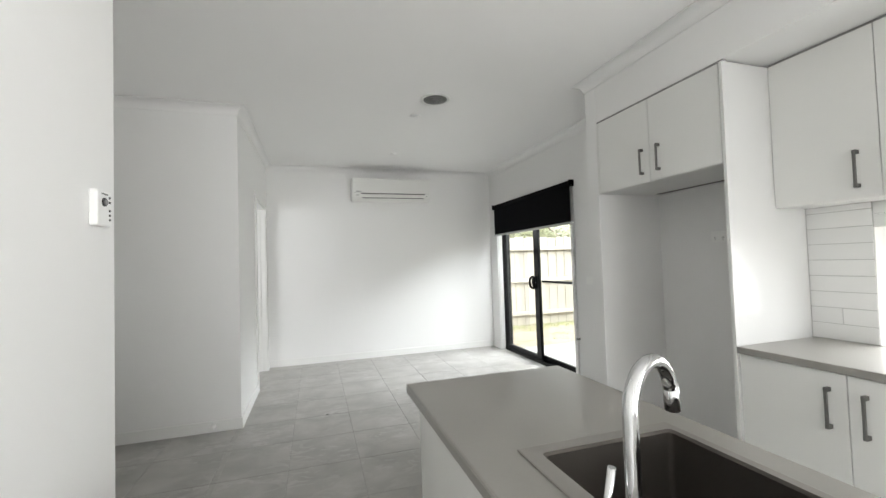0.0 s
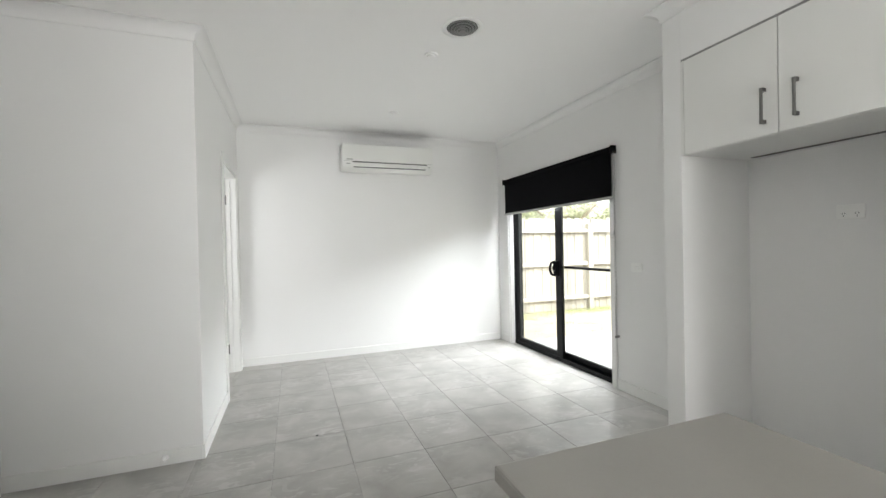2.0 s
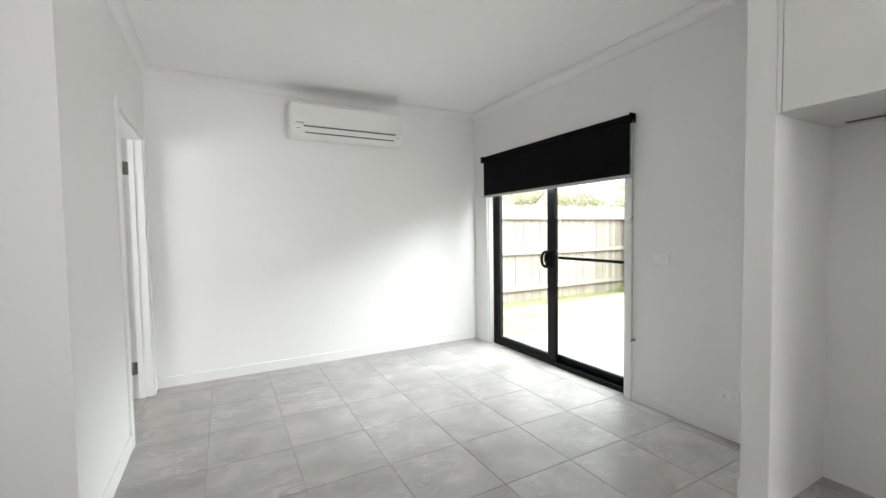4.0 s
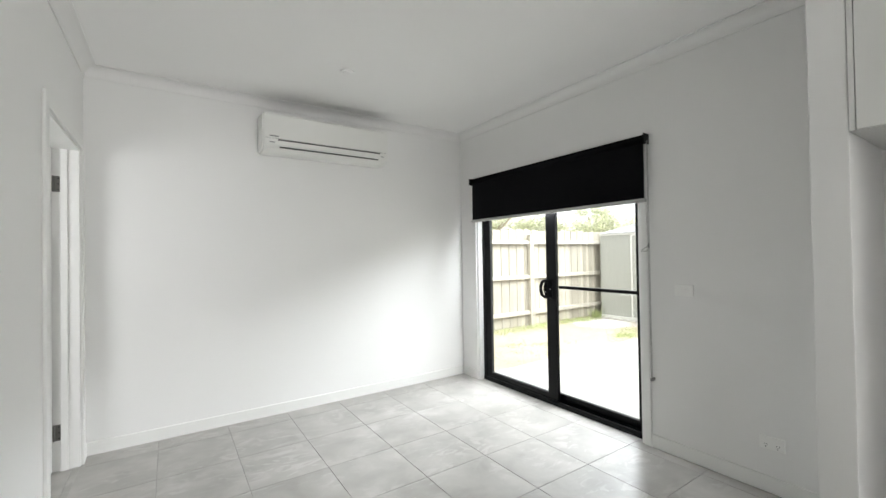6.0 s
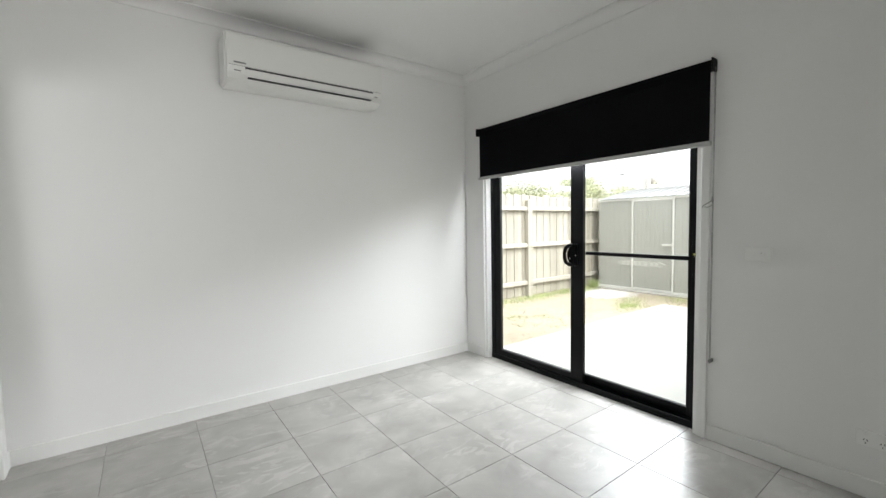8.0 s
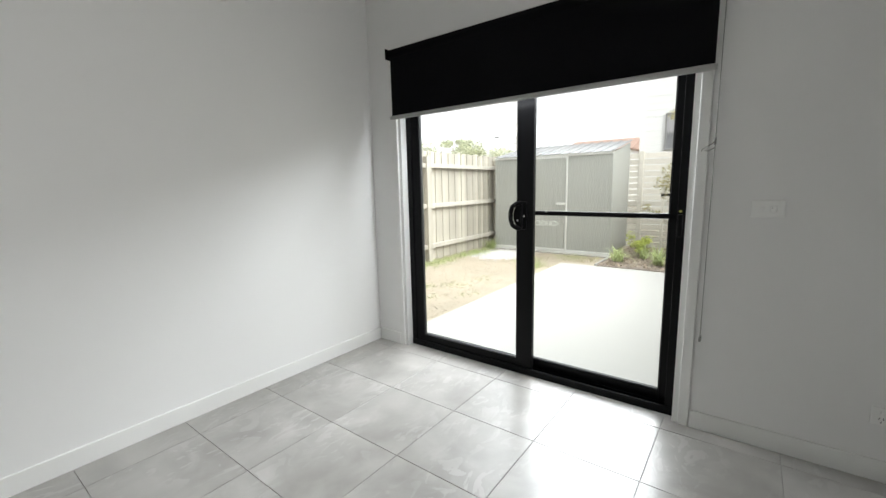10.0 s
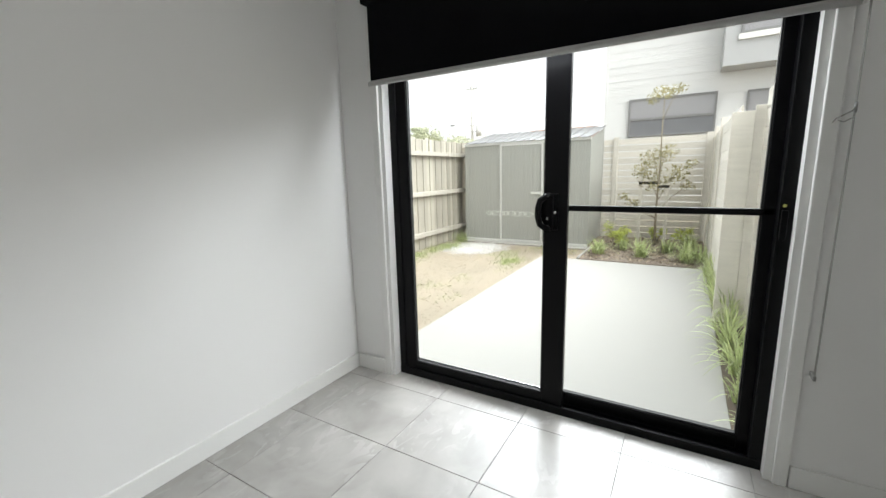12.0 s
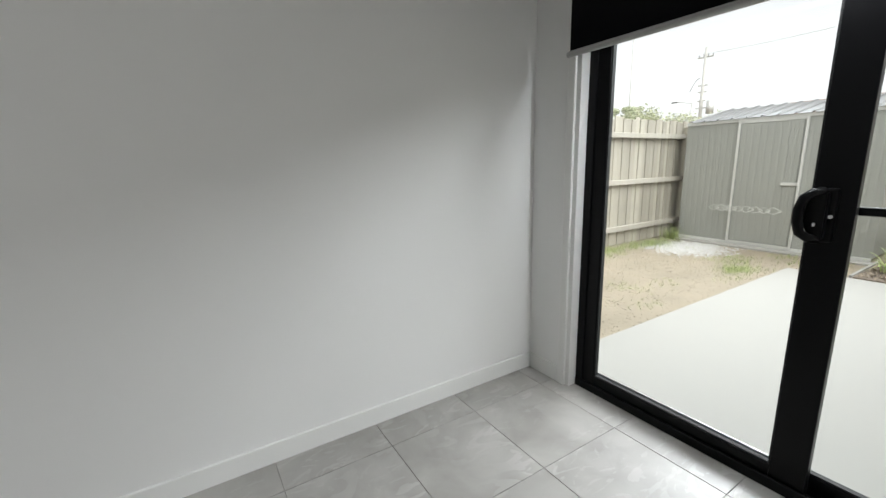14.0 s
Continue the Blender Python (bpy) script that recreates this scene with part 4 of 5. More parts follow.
for dims in ((0.35, 2.9, SY - 0.1, SY - 0.05, 0.35, 0.39), (0.35, 2.9, SY - 0.1, SY - 0.05, 2.26, 2.3), (0.35, 0.39, SY - 0.1, SY - 0.05, 0.39, 2.26), (2.86, 2.9, SY - 0.1, SY - 0.05, 0.39, 2.26), (1.6, 1.64, SY - 0.1, SY - 0.05, 0.39, 2.26)):
    box(bm, *dims, bevel=0.002)
part("window_frame", bm, ALU, rw)

# ---- outside: ground and paving ----
ground = slab("ground", (-60, 160, -90, 130, GZ - 0.6, GZ - 0.03), EARTH, "dry bare earth with sparse grass", "ground")
slab("pavement", (3.455, 7.63, 4.44, 6.615, GZ - 0.2, GZ), CONCRETE, "pale smooth concrete patio", "patio", bevel=0.004)
part("garden_soil", box(bmesh.new(), 7.66, 9.98, 4.40, 6.05, GZ - 0.1, GZ + 0.005), material("dark_soil", (0.20, 0.16, 0.125), 0.95, vary=0.25, scale=8, fine=60, bump=0.5), None, "brown mulched garden bed", "garden bed", "structure")
part("strip_soil", box(bmesh.new(), 3.5, 7.66, 4.22, 4.438, GZ - 0.1, GZ - 0.012), material("strip_soil", (0.13, 0.10, 0.075), 0.95, vary=0.25, scale=8, fine=60, bump=0.5), None, "narrow soil strip along the fence", "garden bed", "structure")
bm = bmesh.new()
box(bm, 7.63, 8.75, 6.05, 6.075, GZ - 0.05, GZ + 0.03, bevel=0.003)
box(bm, 8.55, 8.72, 6.05, 8.52, GZ - 0.05, GZ - 0.005, bevel=0.004)
part("edging", bm, CONCRETE, None, "pale edging strip before the shed", "edging", "structure")


def palings(rng, x0, x1, y, z0, z1, w, parent, stem):
    x, k = x0, 0
    shared = {}
    while x < x1:
        key = rng.randrange(6)
        if key not in shared:
            bm = box(bmesh.new(), 0.002, w - 0.002, -0.008, 0.008, z0, z1 - 0.02 + 0.008 * key, bevel=0.002, segments=1)
            shared[key] = mesh_of(stem, bm, PALING)
        ob = new(stem, shared[key])
        ob.matrix_world = Matrix.Translation((x, y + (0.012 if k % 2 else 0.0), 0)) @ Matrix.Rotation(rng.uniform(-0.006, 0.006), 4, "Y")
        ob.parent, ob.matrix_parent_inverse = parent, parent.matrix_world.inverted()
        x, k = x + w * 0.93, k + 1


rng = random.Random(4)
FY = 8.74
pf = thing("paling_fence", (7.5, FY, GZ), "weathered grey timber paling fence with three rails, behind the shed", "fence")
palings(rng, 3.0, 12.6, FY, GZ - 0.02, 1.80, 0.112, pf, "paling")
for z in (1.545, 0.845, 0.125):
    part("rail", box(bmesh.new(), 3.0, 12.6, FY - 0.075, FY - 0.012, z - 0.038, z + 0.038, bevel=0.004, segments=1), RAIL, pf)
for x in (4.25, 6.68, 9.1, 11.5):
    part("post", box(bmesh.new(), x - 0.06, x + 0.06, FY - 0.10, FY - 0.012, GZ - 0.05, 1.70, bevel=0.004, segments=1), PALING, pf)


def slat_fence(name, label, axis, a0, a1, at, side, z0, z1, pitch, board, posts):
    """Level boards on posts, seen from the side given (+1 or -1 along the other axis)."""
    f = thing(name, (at, (a0 + a1) / 2, z0) if axis == "y" else ((a0 + a1) / 2, at, z0), label, "fence")
    bm = box(bmesh.new(), *((-0.009, 0.009, a0, a1) if axis == "y" else (a0, a1, -0.009, 0.009)), 0, board, bevel=0.002, segments=1)
    me = mesh_of("slat", bm, SLATWOOD)
    z = z0
    while z + board <= z1 + 0.001:
        ob = new("slat", me)
        ob.matrix_world = Matrix.Translation((at + rng.uniform(-0.002, 0.002), 0, z) if axis == "y" else (0, at + rng.uniform(-0.002, 0.002), z))
        ob.parent, ob.matrix_parent_inverse = f, f.matrix_world.inverted()
        z += pitch
    for p, w, proud in posts:
        o0, o1 = sorted((at - side * 0.06, at + side * proud))
        dims = (o0, o1, p - w / 2, p + w / 2) if axis == "y" else (p - w / 2, p + w / 2, o0, o1)
        part("post", box(bmesh.new(), *dims, z0 - 0.1, z1 + 0.01, bevel=0.004, segments=1), SLATWOOD, f)
    return f


slat_fence("slat_fence", "pale timber fence of level slats behind the garden bed", "y", 4.25, 8.7, 10.0, -1, GZ + 0.01, 1.77, 0.1165, 0.101, ((5.93, 0.09, 0.035), (4.40, 0.16, 0.03), (7.6, 0.09, 0.035)))
slat_fence("slat_fence", "pale timber fence of close level boards beside the garden bed", "x", 5.62, 9.95, 4.38, 1, GZ + 0.01, 1.77, 0.105, 0.101, ((7.7, 0.1, 0.03), (9.0, 0.1, 0.03)))
slat_fence("slat_fence", "pale timber fence of close level boards along the patio strip", "x", 3.46, 5.55, 4.225, 1, GZ + 0.01, 1.80, 0.145, 0.141, ((4.2, 0.09, -0.012),))
ep = thing("fence_post", (5.6, 4.33, GZ), "wide pale pine end post between two fence runs", "post")
part("post_board", box(bmesh.new(), 5.56, 5.61, 4.30, 4.45, GZ - 0.1, 1.62, bevel=0.004), SLATWOOD, ep)
part("post_board", box(bmesh.new(), 5.56, 5.585, 4.213, 4.299, GZ - 0.1, 1.66, bevel=0.004), SLATWOOD, ep)

# ---- shed ----
sh = thing("garden_shed", (9.4, 7.32, GZ), "grey ribbed steel garden shed with white door trim", "shed")
SXF, SXB, SYL, SYR = 8.74, 10.08 - 0.1, 8.49, 6.15


def ribbed(a0, a1, pitch=0.085, depth=0.0019):
    pts, a = [], a0
    while a < a1 - 0.001:
        b = min(a + pitch, a1)
        pts += [(a, 0.0), (a + (b - a) * 0.55, 0.0), (a + (b - a) * 0.68, depth), (a + (b - a) * 0.87, depth)]
        a = b
    return pts + [(a1, 0.0)]


def ribbed_wall(name, y0, y1, z0, z1, x, mat=SHEDGREY, parent=None):
    bm = bmesh.new()
    pts = ribbed(y0, y1)
    cols = [(bm.verts.new((x + d, p, z0)), bm.verts.new((x + d, p, z1))) for p, d in pts]
    for (a, b), (c, e) in zip(cols, cols[1:]):
        bm.faces.new((a, c, e, b))
    ob = part(name, bm, mat, parent or sh)
    s = ob.modifiers.new("sheet", "SOLIDIFY")
    s.thickness = 0.004
    return ob


ribbed_wall("front_sheet", 7.76, SYL, GZ + 0.03, 1.69, SXF)
ribbed_wall("front_sheet", SYR, 6.945, GZ + 0.03, 1.69, SXF)
dr = part("shed_door", box(bmesh.new(), SXF - 0.012, SXF - 0.004, 6.98, 7.73, GZ + 0.05, 1.665), SHEDGREY, sh, "grey ribbed steel shed door, closed")
ribbed_wall("door_sheet", 6.99, 7.72, GZ + 0.06, 1.655, SXF - 0.022, parent=dr)
bm = bmesh.new()
for dims in ((7.728, 7.762, GZ + 0.02, 1.69), (6.943, 6.972, GZ + 0.02, 1.69), (6.972, 7.728, 1.662, 1.69), (6.972, 7.728, GZ + 0.02, GZ + 0.05)):
    box(bm, SXF - 0.03, SXF - 0.008, *dims, bevel=0.002)
part("door_trim", bm, ZINC, sh, "white metal door trim")
part("bolt", box(bmesh.new(), SXF - 0.055, SXF - 0.03, 6.95, 7.15, 0.785, 0.825, bevel=0.004), ZINC, sh, "pale sliding bolt")
bm = bmesh.new()
box(bm, SXF - 0.02, SXF + 0.01, SYR - 0.01, SYL + 0.01, GZ - 0.02, GZ + 0.035, bevel=0.003)
box(bm, SXF - 0.03, SXF + 0.01, SYR - 0.015, SYL + 0.015, 1.69, 1.735, bevel=0.003)
part("base_and_eave_trim", bm, ZINC, sh, "pale metal base and eave trim")
bm = bmesh.new()
pts = ribbed(SXF, SXB)
for y, s in ((SYR, -1), (SYL, 1)):
    cols = []
    for p, d in pts:
        t = (p - SXF) / (SXB - SXF)
        cols.append((bm.verts.new((p, y - s * d, GZ + 0.02)), bm.verts.new((p, y - s * d, 1.71 + 0.26 * t))))
    for (a, b), (c, e) in zip(cols, cols[1:]):
        bm.faces.new((a, c, e, b))
part("side_sheets", bm, SHEDGREY, sh).modifiers.new("sheet", "SOLIDIFY").thickness = 0.004
bm = bmesh.new()
for y in (SYR, SYL):
    box(bm, SXF - 0.006, SXF + 0.02, y - 0.012, y + 0.012, GZ, 1.72)
part("corner_trim", bm, SHEDGREY, sh)
bm = bmesh.new()
y, cols = SYR - 0.03, []
while y < SYL + 0.03:
    for dy, dz in ((0, 0), (0.012, 0.022), (0.028, 0.022), (0.04, 0)):
        cols.append((bm.verts.new((SXF - 0.06, y + dy, 1.735 + dz)), bm.verts.new((SXB + 0.04, y + dy, 2.005 + dz))))
    y += 0.19
for (a, b), (c, e) in zip(cols, cols[1:]):
    bm.faces.new((a, c, e, b))
part("roof_sheet", bm, ROOFZ, sh, "pale ribbed metal roof").modifiers.new("sheet", "SOLIDIFY").thickness = 0.004
wt = thing("wire_ornament", (SXF - 0.03, 7.6, 0.42), "pale wire ornament of linked diamonds on the shed front", "ornament")
for k in range(8):
    yc = 7.975 - k * 0.1115
    w, hh = (0.098, 0.05) if k % 3 else (0.075, 0.045)
    bm = bmesh.new()
    sweep(bm, [(SXF - 0.03, yc - w, 0.42), (SXF - 0.03, yc, 0.42 + hh), (SXF - 0.03, yc + w, 0.42), (SXF - 0.03, yc, 0.42 - hh), (SXF - 0.03, yc - w, 0.42)], 0.0038, 6)
    part("diamond", bm, TRIM, wt)

# ---- neighbouring house ----
nh = thing("neighbour_house", (15.5, 2.5, GZ), "white weatherboard two-storey house behind the slat fence", "house")
part("wall", box(bmesh.new(), 15.02, 22, -9, 6.95, GZ - 0.1, 6.9), BOARD, nh, "white weatherboard wall")
z = GZ
bme = None
for k in range(34):
    if bme is None:
        bme = mesh_of("weatherboard", extrude_profile(bmesh.new(), [(15.02, 0), (15.004, 0.002), (15.01, 0.2), (15.02, 0.2)], "y", -9, 6.98), BOARD)
    ob = new("weatherboard", bme)
    ob.location.z = GZ + 0.2 * k
    ob.parent, ob.matrix_parent_inverse = nh, nh.matrix_world.inverted()
part("corner_board", box(bmesh.new(), 14.97, 15.05, 6.95, 7.01, GZ, 6.9), BOARD, nh)
part("upper_bay", box(bmesh.new(), 14.2, 14.97, -9, 4.17, 3.60, 6.9, bevel=0.01), HOUSEGREY, nh, "pale grey projecting upper storey")
for z in (4.6, 5.2, 5.8):
    part("bay_joint", box(bmesh.new(), 14.19, 14.2, -9, 4.17, z, z + 0.015), WINGREY, nh)
part("roof", box(bmesh.new(), 14.9, 22.1, -9, 7.1, 6.9, 7.02), WINGREY, nh, "grey metal roof edge")


def house_window(x, y0, y1, z0, z1, mid=None, upright=None, frame_mat=WINGREY):
    w = part("window", bmesh.new(), frame_mat, nh, "grey framed window with blind drawn")
    bm = bmesh.new()
    t = 0.05
    for dims in ((y0, y1, z0, z0 + t), (y0, y1, z1 - t, z1), (y0, y0 + t, z0 + t, z1 - t), (y1 - t, y1, z0 + t, z1 - t)):
        box(bm, x - 0.05, x, *dims, bevel=0.004)
    if mid:
        box(bm, x - 0.045, x, y0 + t, y1 - t, mid - 0.035, mid + 0.035, bevel=0.004)
    if upright:
        box(bm, x - 0.045, x, upright - 0.025, upright + 0.025, z0 + t, z1 - t, bevel=0.004)
    w.data = mesh_of("window", bm, frame_mat)
    part("pane", box(bmesh.new(), x - 0.02, x + 0.03, y0 + t, y1 - t, (mid or z0) + 0.03, z1 - t), material("curtained_glass", (0.33, 0.33, 0.34), 0.12, vary=0.04, bump=0.0), w, "pale grey glass")
    if mid:
        part("pane", box(bmesh.new(), x - 0.02, x + 0.03, y0 + t, y1 - t, z0 + t, mid - 0.03), WINDARK, w, "dark glass")


house_window(14.985, 4.18, 6.33, 2.09, 3.15, mid=2.58)
house_window(14.985, 1.9, 3.54, 2.3, 3.1, upright=2.9)
house_window(14.2, -2.0, 3.85, 4.30, 5.1)
part("bay_sill", box(bmesh.new(), 14.13, 14.2, -2.1, 3.9, 4.16, 4.29, bevel=0.005), TRIM, nh, "white window sill band")

rr = thing("far_house", (30, 13.5, GZ), "low far house with a terracotta roof beyond the shed", "house")
part("wall", box(bmesh.new(), 29, 34, 10.5, 14.5, GZ, 3.2), BOARD, rr)
part("roof", extrude_profile(bmesh.new(), [(28.6, 3.2), (34.4, 3.2), (31.5, 4.1)], "y", 10.2, 14.8), REDROOF, rr, "terracotta tiled roof")

# ---- poles ----
up = thing("power_pole", (60, 33.8, GZ), "grey timber power pole with crossarms and transformer, haze in its colour", "pole")
part("pole", tube(bmesh.new(), (60, 33.8, GZ), (60, 33.8, 14.8), 0.26, 0.16, 12), POLEWOOD, up)
for z, w in ((13.6, 0.95), (10.2, 0.6), (9.4, 0.55), (8.3, 0.5), (7.4, 0.65)):
    part("crossarm", box(bmesh.new(), 59.9, 60.1, 33.8 - w, 33.8 + w, z - 0.07, z + 0.07), POLEWOOD, up)
for k in range(4):
    part("insulator", tube(bmesh.new(), (60, 32.95 + k * 0.55, 13.65), (60, 32.95 + k * 0.55, 13.95), 0.06, sides=8), GREY, up)
# Light zinc tone on the transformer stands for haze.
part("transformer", tube(bmesh.new(), (59.8, 32.6, 6.6), (59.8, 32.6, 8.2), 0.45, sides=14), ZINC, up)
bm = bmesh.new()
sweep(bm, [(60, 34.2 + 1.2 * math.sin(a) , 10.4 + 0.8 * math.cos(a * 2)) for a in np.linspace(0, 3, 12)], 0.04, 6)
part("loop_cable", bm, GREY, up)


def wire(x0, y0, z0, x1, y1, z1):
    t = thing("power_line", (x0, y0, z0), "thin grey overhead wire between poles", "cable", "overhead wires")
    part("wire", sweep(bmesh.new(), [(x0 + (x1 - x0) * s, y0 + (y1 - y0) * s, z0 + (z1 - z0) * s - 1.2 * 4 * s * (1 - s)) for s in np.linspace(0, 1, 10)], 0.009, 4), ZINC, t)


for k in range(3):
    wire(60, 32.8 + k * 0.9, 14.0, 52, -6 + k * 0.9, 15.0)


def street_lamp(x, y, z, reach, label, gx=0):
    s = thing("street_lamp", (x, y, GZ), label, "street lamp")
    part("pole", tube(bmesh.new(), (x, y, GZ), (x, y, z), 0.11, 0.07, 10), ZINC, s)
    part("arm", sweep(bmesh.new(), [(x, y, z - 0.05), (x + gx * 0.5, y - reach * 0.5, z + 0.18), (x + gx, y - reach, z + 0.25)], 0.04, 8), ZINC, s)
    part("lamp_head", box(bmesh.new(), x + gx - 0.15, x + gx + 0.15, y - reach - 0.6, y - reach, z + 0.18, z + 0.32, bevel=0.04), GREY, s)


street_lamp(40, 30.6, 13.6, 1.9, "tall pale street lamp beyond the paling fence")
street_lamp(45, 27.2, 6.4, -2.0, "lower far street lamp with a slanting arm")


# ---- plants ----
def leaves(bm, rng, centre, size, count, leaf, flat=1.0):
    for _ in range(count):
        v = Vector((rng.gauss(0, 1), rng.gauss(0, 1), rng.gauss(0, 1))).normalized() * (rng.random() ** 0.4)
        p = Vector(centre) + Vector((v.x * size[0], v.y * size[1], v.z * size[2]))
        turn = Euler((rng.uniform(-0.9, 0.9), rng.uniform(-0.9, 0.9), rng.uniform(0, 6.3))).to_matrix()
        s = leaf * rng.uniform(0.6, 1.3)
        a, b, c, d, m0, m1 = (bm.verts.new(p + turn @ Vector(q)) for q in ((-s, 0, 0), (-0.2 * s, -0.36 * s, 0.08 * s), (s, 0, 0), (-0.2 * s, 0.36 * s, 0.08 * s), (0.45 * s, -0.28 * s, 0.05 * s), (0.45 * s, 0.28 * s, 0.05 * s)))
        bm.faces.new((a, b, m0, c))
        bm.faces.new((a, c, m1, d))


def strap_mesh(seed, blades, length, width=0.011, mat=LEAF):
    r = random.Random(seed)
    bm = bmesh.new()
    for _ in range(blades):
        a, out, ln = r.uniform(0, math.tau), r.uniform(0.25, 1.0), length * r.uniform(0.6, 1.15)
        base = Vector((r.gauss(0, 0.025), r.gauss(0, 0.025), 0))
        d, side, prev = Vector((math.cos(a), math.sin(a), 0)), Vector((-math.sin(a), math.cos(a), 0)), None
        for k in range(7):
            t = k / 6
            p = base + d * ln * out * (t ** 1.3) * 0.75 + Vector((0, 0, ln * (t * (1.05 - 0.35 * out) - out * 0.62 * t ** 2.6)))
            w = width * (1 - t ** 2) * 0.5 + 0.0008
            pair = (bm.verts.new(p - side * w), bm.verts.new(p + side * w))
            if prev:
                bm.faces.new((prev[0], prev[1], pair[1], pair[0]))
            prev = pair
    me = bpy.data.meshes.new("leaves")
    bm.to_mesh(me)
    bm.free()
    me.materials.append(mat)
    return me


def strap_plant(at, me, scale, spin, label, group="strappy plants"):
    t = thing("strappy_plant", at, label, "plant", group)
    ob = new("leaves", me)
    ob.matrix_world = Matrix.Translation(at) @ Matrix.Rotation(spin, 4, "Z") @ Matrix.Diagonal((scale, scale, scale, 1))
    ob.parent, ob.matrix_parent_inverse = t, t.matrix_world.inverted()


straps = [strap_mesh(s, 90, 0.36) for s in range(3)]
long_straps = [strap_mesh(10 + s, 75, 0.46, 0.012) for s in range(3)]
bed = ((8.12, 5.84), (8.62, 5.55), (8.12, 5.24), (8.55, 4.90), (8.08, 4.66), (8.0, 4.47), (8.95, 4.62), (7.9, 4.98 - 0.35))
for k, (x, y) in enumerate(bed):
    strap_plant((x, y, GZ), straps[k % 3], rng.uniform(1.05, 1.35), rng.uniform(0, 6), "green strappy tussock growing in the bark mulch")
for k, x in enumerate((7.35, 6.95, 6.5, 6.05, 5.62, 5.25, 4.85, 4.5, 4.12, 3.78)):
    strap_plant((x, 4.37 + rng.uniform(-0.03, 0.03), GZ - 0.015), long_straps[k % 3], rng.uniform(0.85, 1.12) * (0.62 if x < 4.3 else 1), rng.uniform(0, 6), "long arching strappy tussock overhanging the patio edge", "edge tussocks")
for k, (x, y, s) in enumerate(((9.05, 5.72, 1.0), (8.8, 5.62, 0.75), (9.5, 5.12, 0.7), (9.3, 4.72, 0.75))):
    t = thing("yellow_shrub", (x, y, GZ), "low bright yellow-green shrub in the garden bed", "shrub", "yellow shrubs")
    bm = bmesh.new()
    for j in range(7):
        a = rng.uniform(0, math.tau)
        sweep(bm, [(x, y, GZ), (x + 0.06 * s * math.cos(a), y + 0.06 * s * math.sin(a), GZ + 0.15 * s), (x + 0.16 * s * math.cos(a), y + 0.16 * s * math.sin(a), GZ + 0.33 * s)], 0.004, 5)
    part("stems", bm, BARK, t)
    bm = bmesh.new()
    for j in range(9):
        a = rng.uniform(0, math.tau)
        leaves(bm, rng, (x + 0.14 * s * math.cos(a), y + 0.14 * s * math.sin(a), GZ + s * rng.uniform(0.12, 0.38)), (0.10 * s, 0.10 * s, 0.07 * s), 55, 0.022)
    part("foliage", bm, LEAFY, t)

tr = thing("young_tree", (9.2, 5.13, GZ), "slender young bronze-green tree tied between two stakes", "tree")
bm = bmesh.new()
sweep(bm, [(9.2, 5.13, GZ), (9.21, 5.14, 0.5), (9.19, 5.12, 1.2), (9.21, 5.13, 1.9), (9.2, 5.12, 2.45)], 0.022, 8, taper=[1, 0.85, 0.6, 0.4, 0.15])
part("trunk", bm, BARK, tr)
clumps = [((9.2, 5.1, 2.38), 0.24, 0.11, 150), ((9.2, 5.28, 2.3), 0.12, 0.09, 50), ((9.2, 4.9, 2.42), 0.12, 0.07, 40), ((9.2, 5.22, 1.35), 0.26, 0.16, 180), ((9.15, 5.35, 1.15), 0.22, 0.16, 150), ((9.2, 4.88, 1.1), 0.24, 0.16, 150), ((9.2, 5.05, 1.45), 0.2, 0.15, 110), ((9.2, 5.15, 0.95), 0.28, 0.16, 140), ((9.2, 5.66, 0.72), 0.12, 0.07, 45), ((9.2, 5.5, 0.62), 0.14, 0.06, 45), ((9.2, 4.72, 0.9), 0.13, 0.09, 60), ((9.2, 4.68, 1.25), 0.1, 0.07, 35)]
bm = bmesh.new()
for (c, rx, rz, n) in clumps[2:]:
    sweep(bm, [(9.2, 5.13, max(0.35, c[2] - 0.45)), (9.2, (5.13 + c[1]) / 2, c[2] - 0.18), c], 0.006, 5)
part("limbs", bm, BARK, tr)
bm = bmesh.new()
for (c, rx, rz, n) in clumps:
    leaves(bm, rng, c, (rx, rx, rz), int(n * 1.5), 0.027)
part("crown", bm, LEAFR, tr, "small bronze and green leaves in loose clumps")
for y in (5.39, 4.99):
    st = thing("tree_stake", (9.17, y, GZ), "square pine stake beside the young tree", "stake", "tree stakes")
    part("stake", box(bmesh.new(), 9.15, 9.19, y - 0.022, y + 0.022, GZ - 0.05, 1.22, bevel=0.003), SLATWOOD, st)
tie = thing("tree_tie", (9.18, 5.2, 1.0), "black strap ties between stakes and tree", "strap")
part("strap", box(bmesh.new(), 9.145, 9.15, 5.14, 5.42, 0.93, 0.975), SEAL, tie)
part("strap", box(bmesh.new(), 9.145, 9.15, 4.965, 5.13, 0.87, 0.91), SEAL, tie)

bm = bmesh.new()
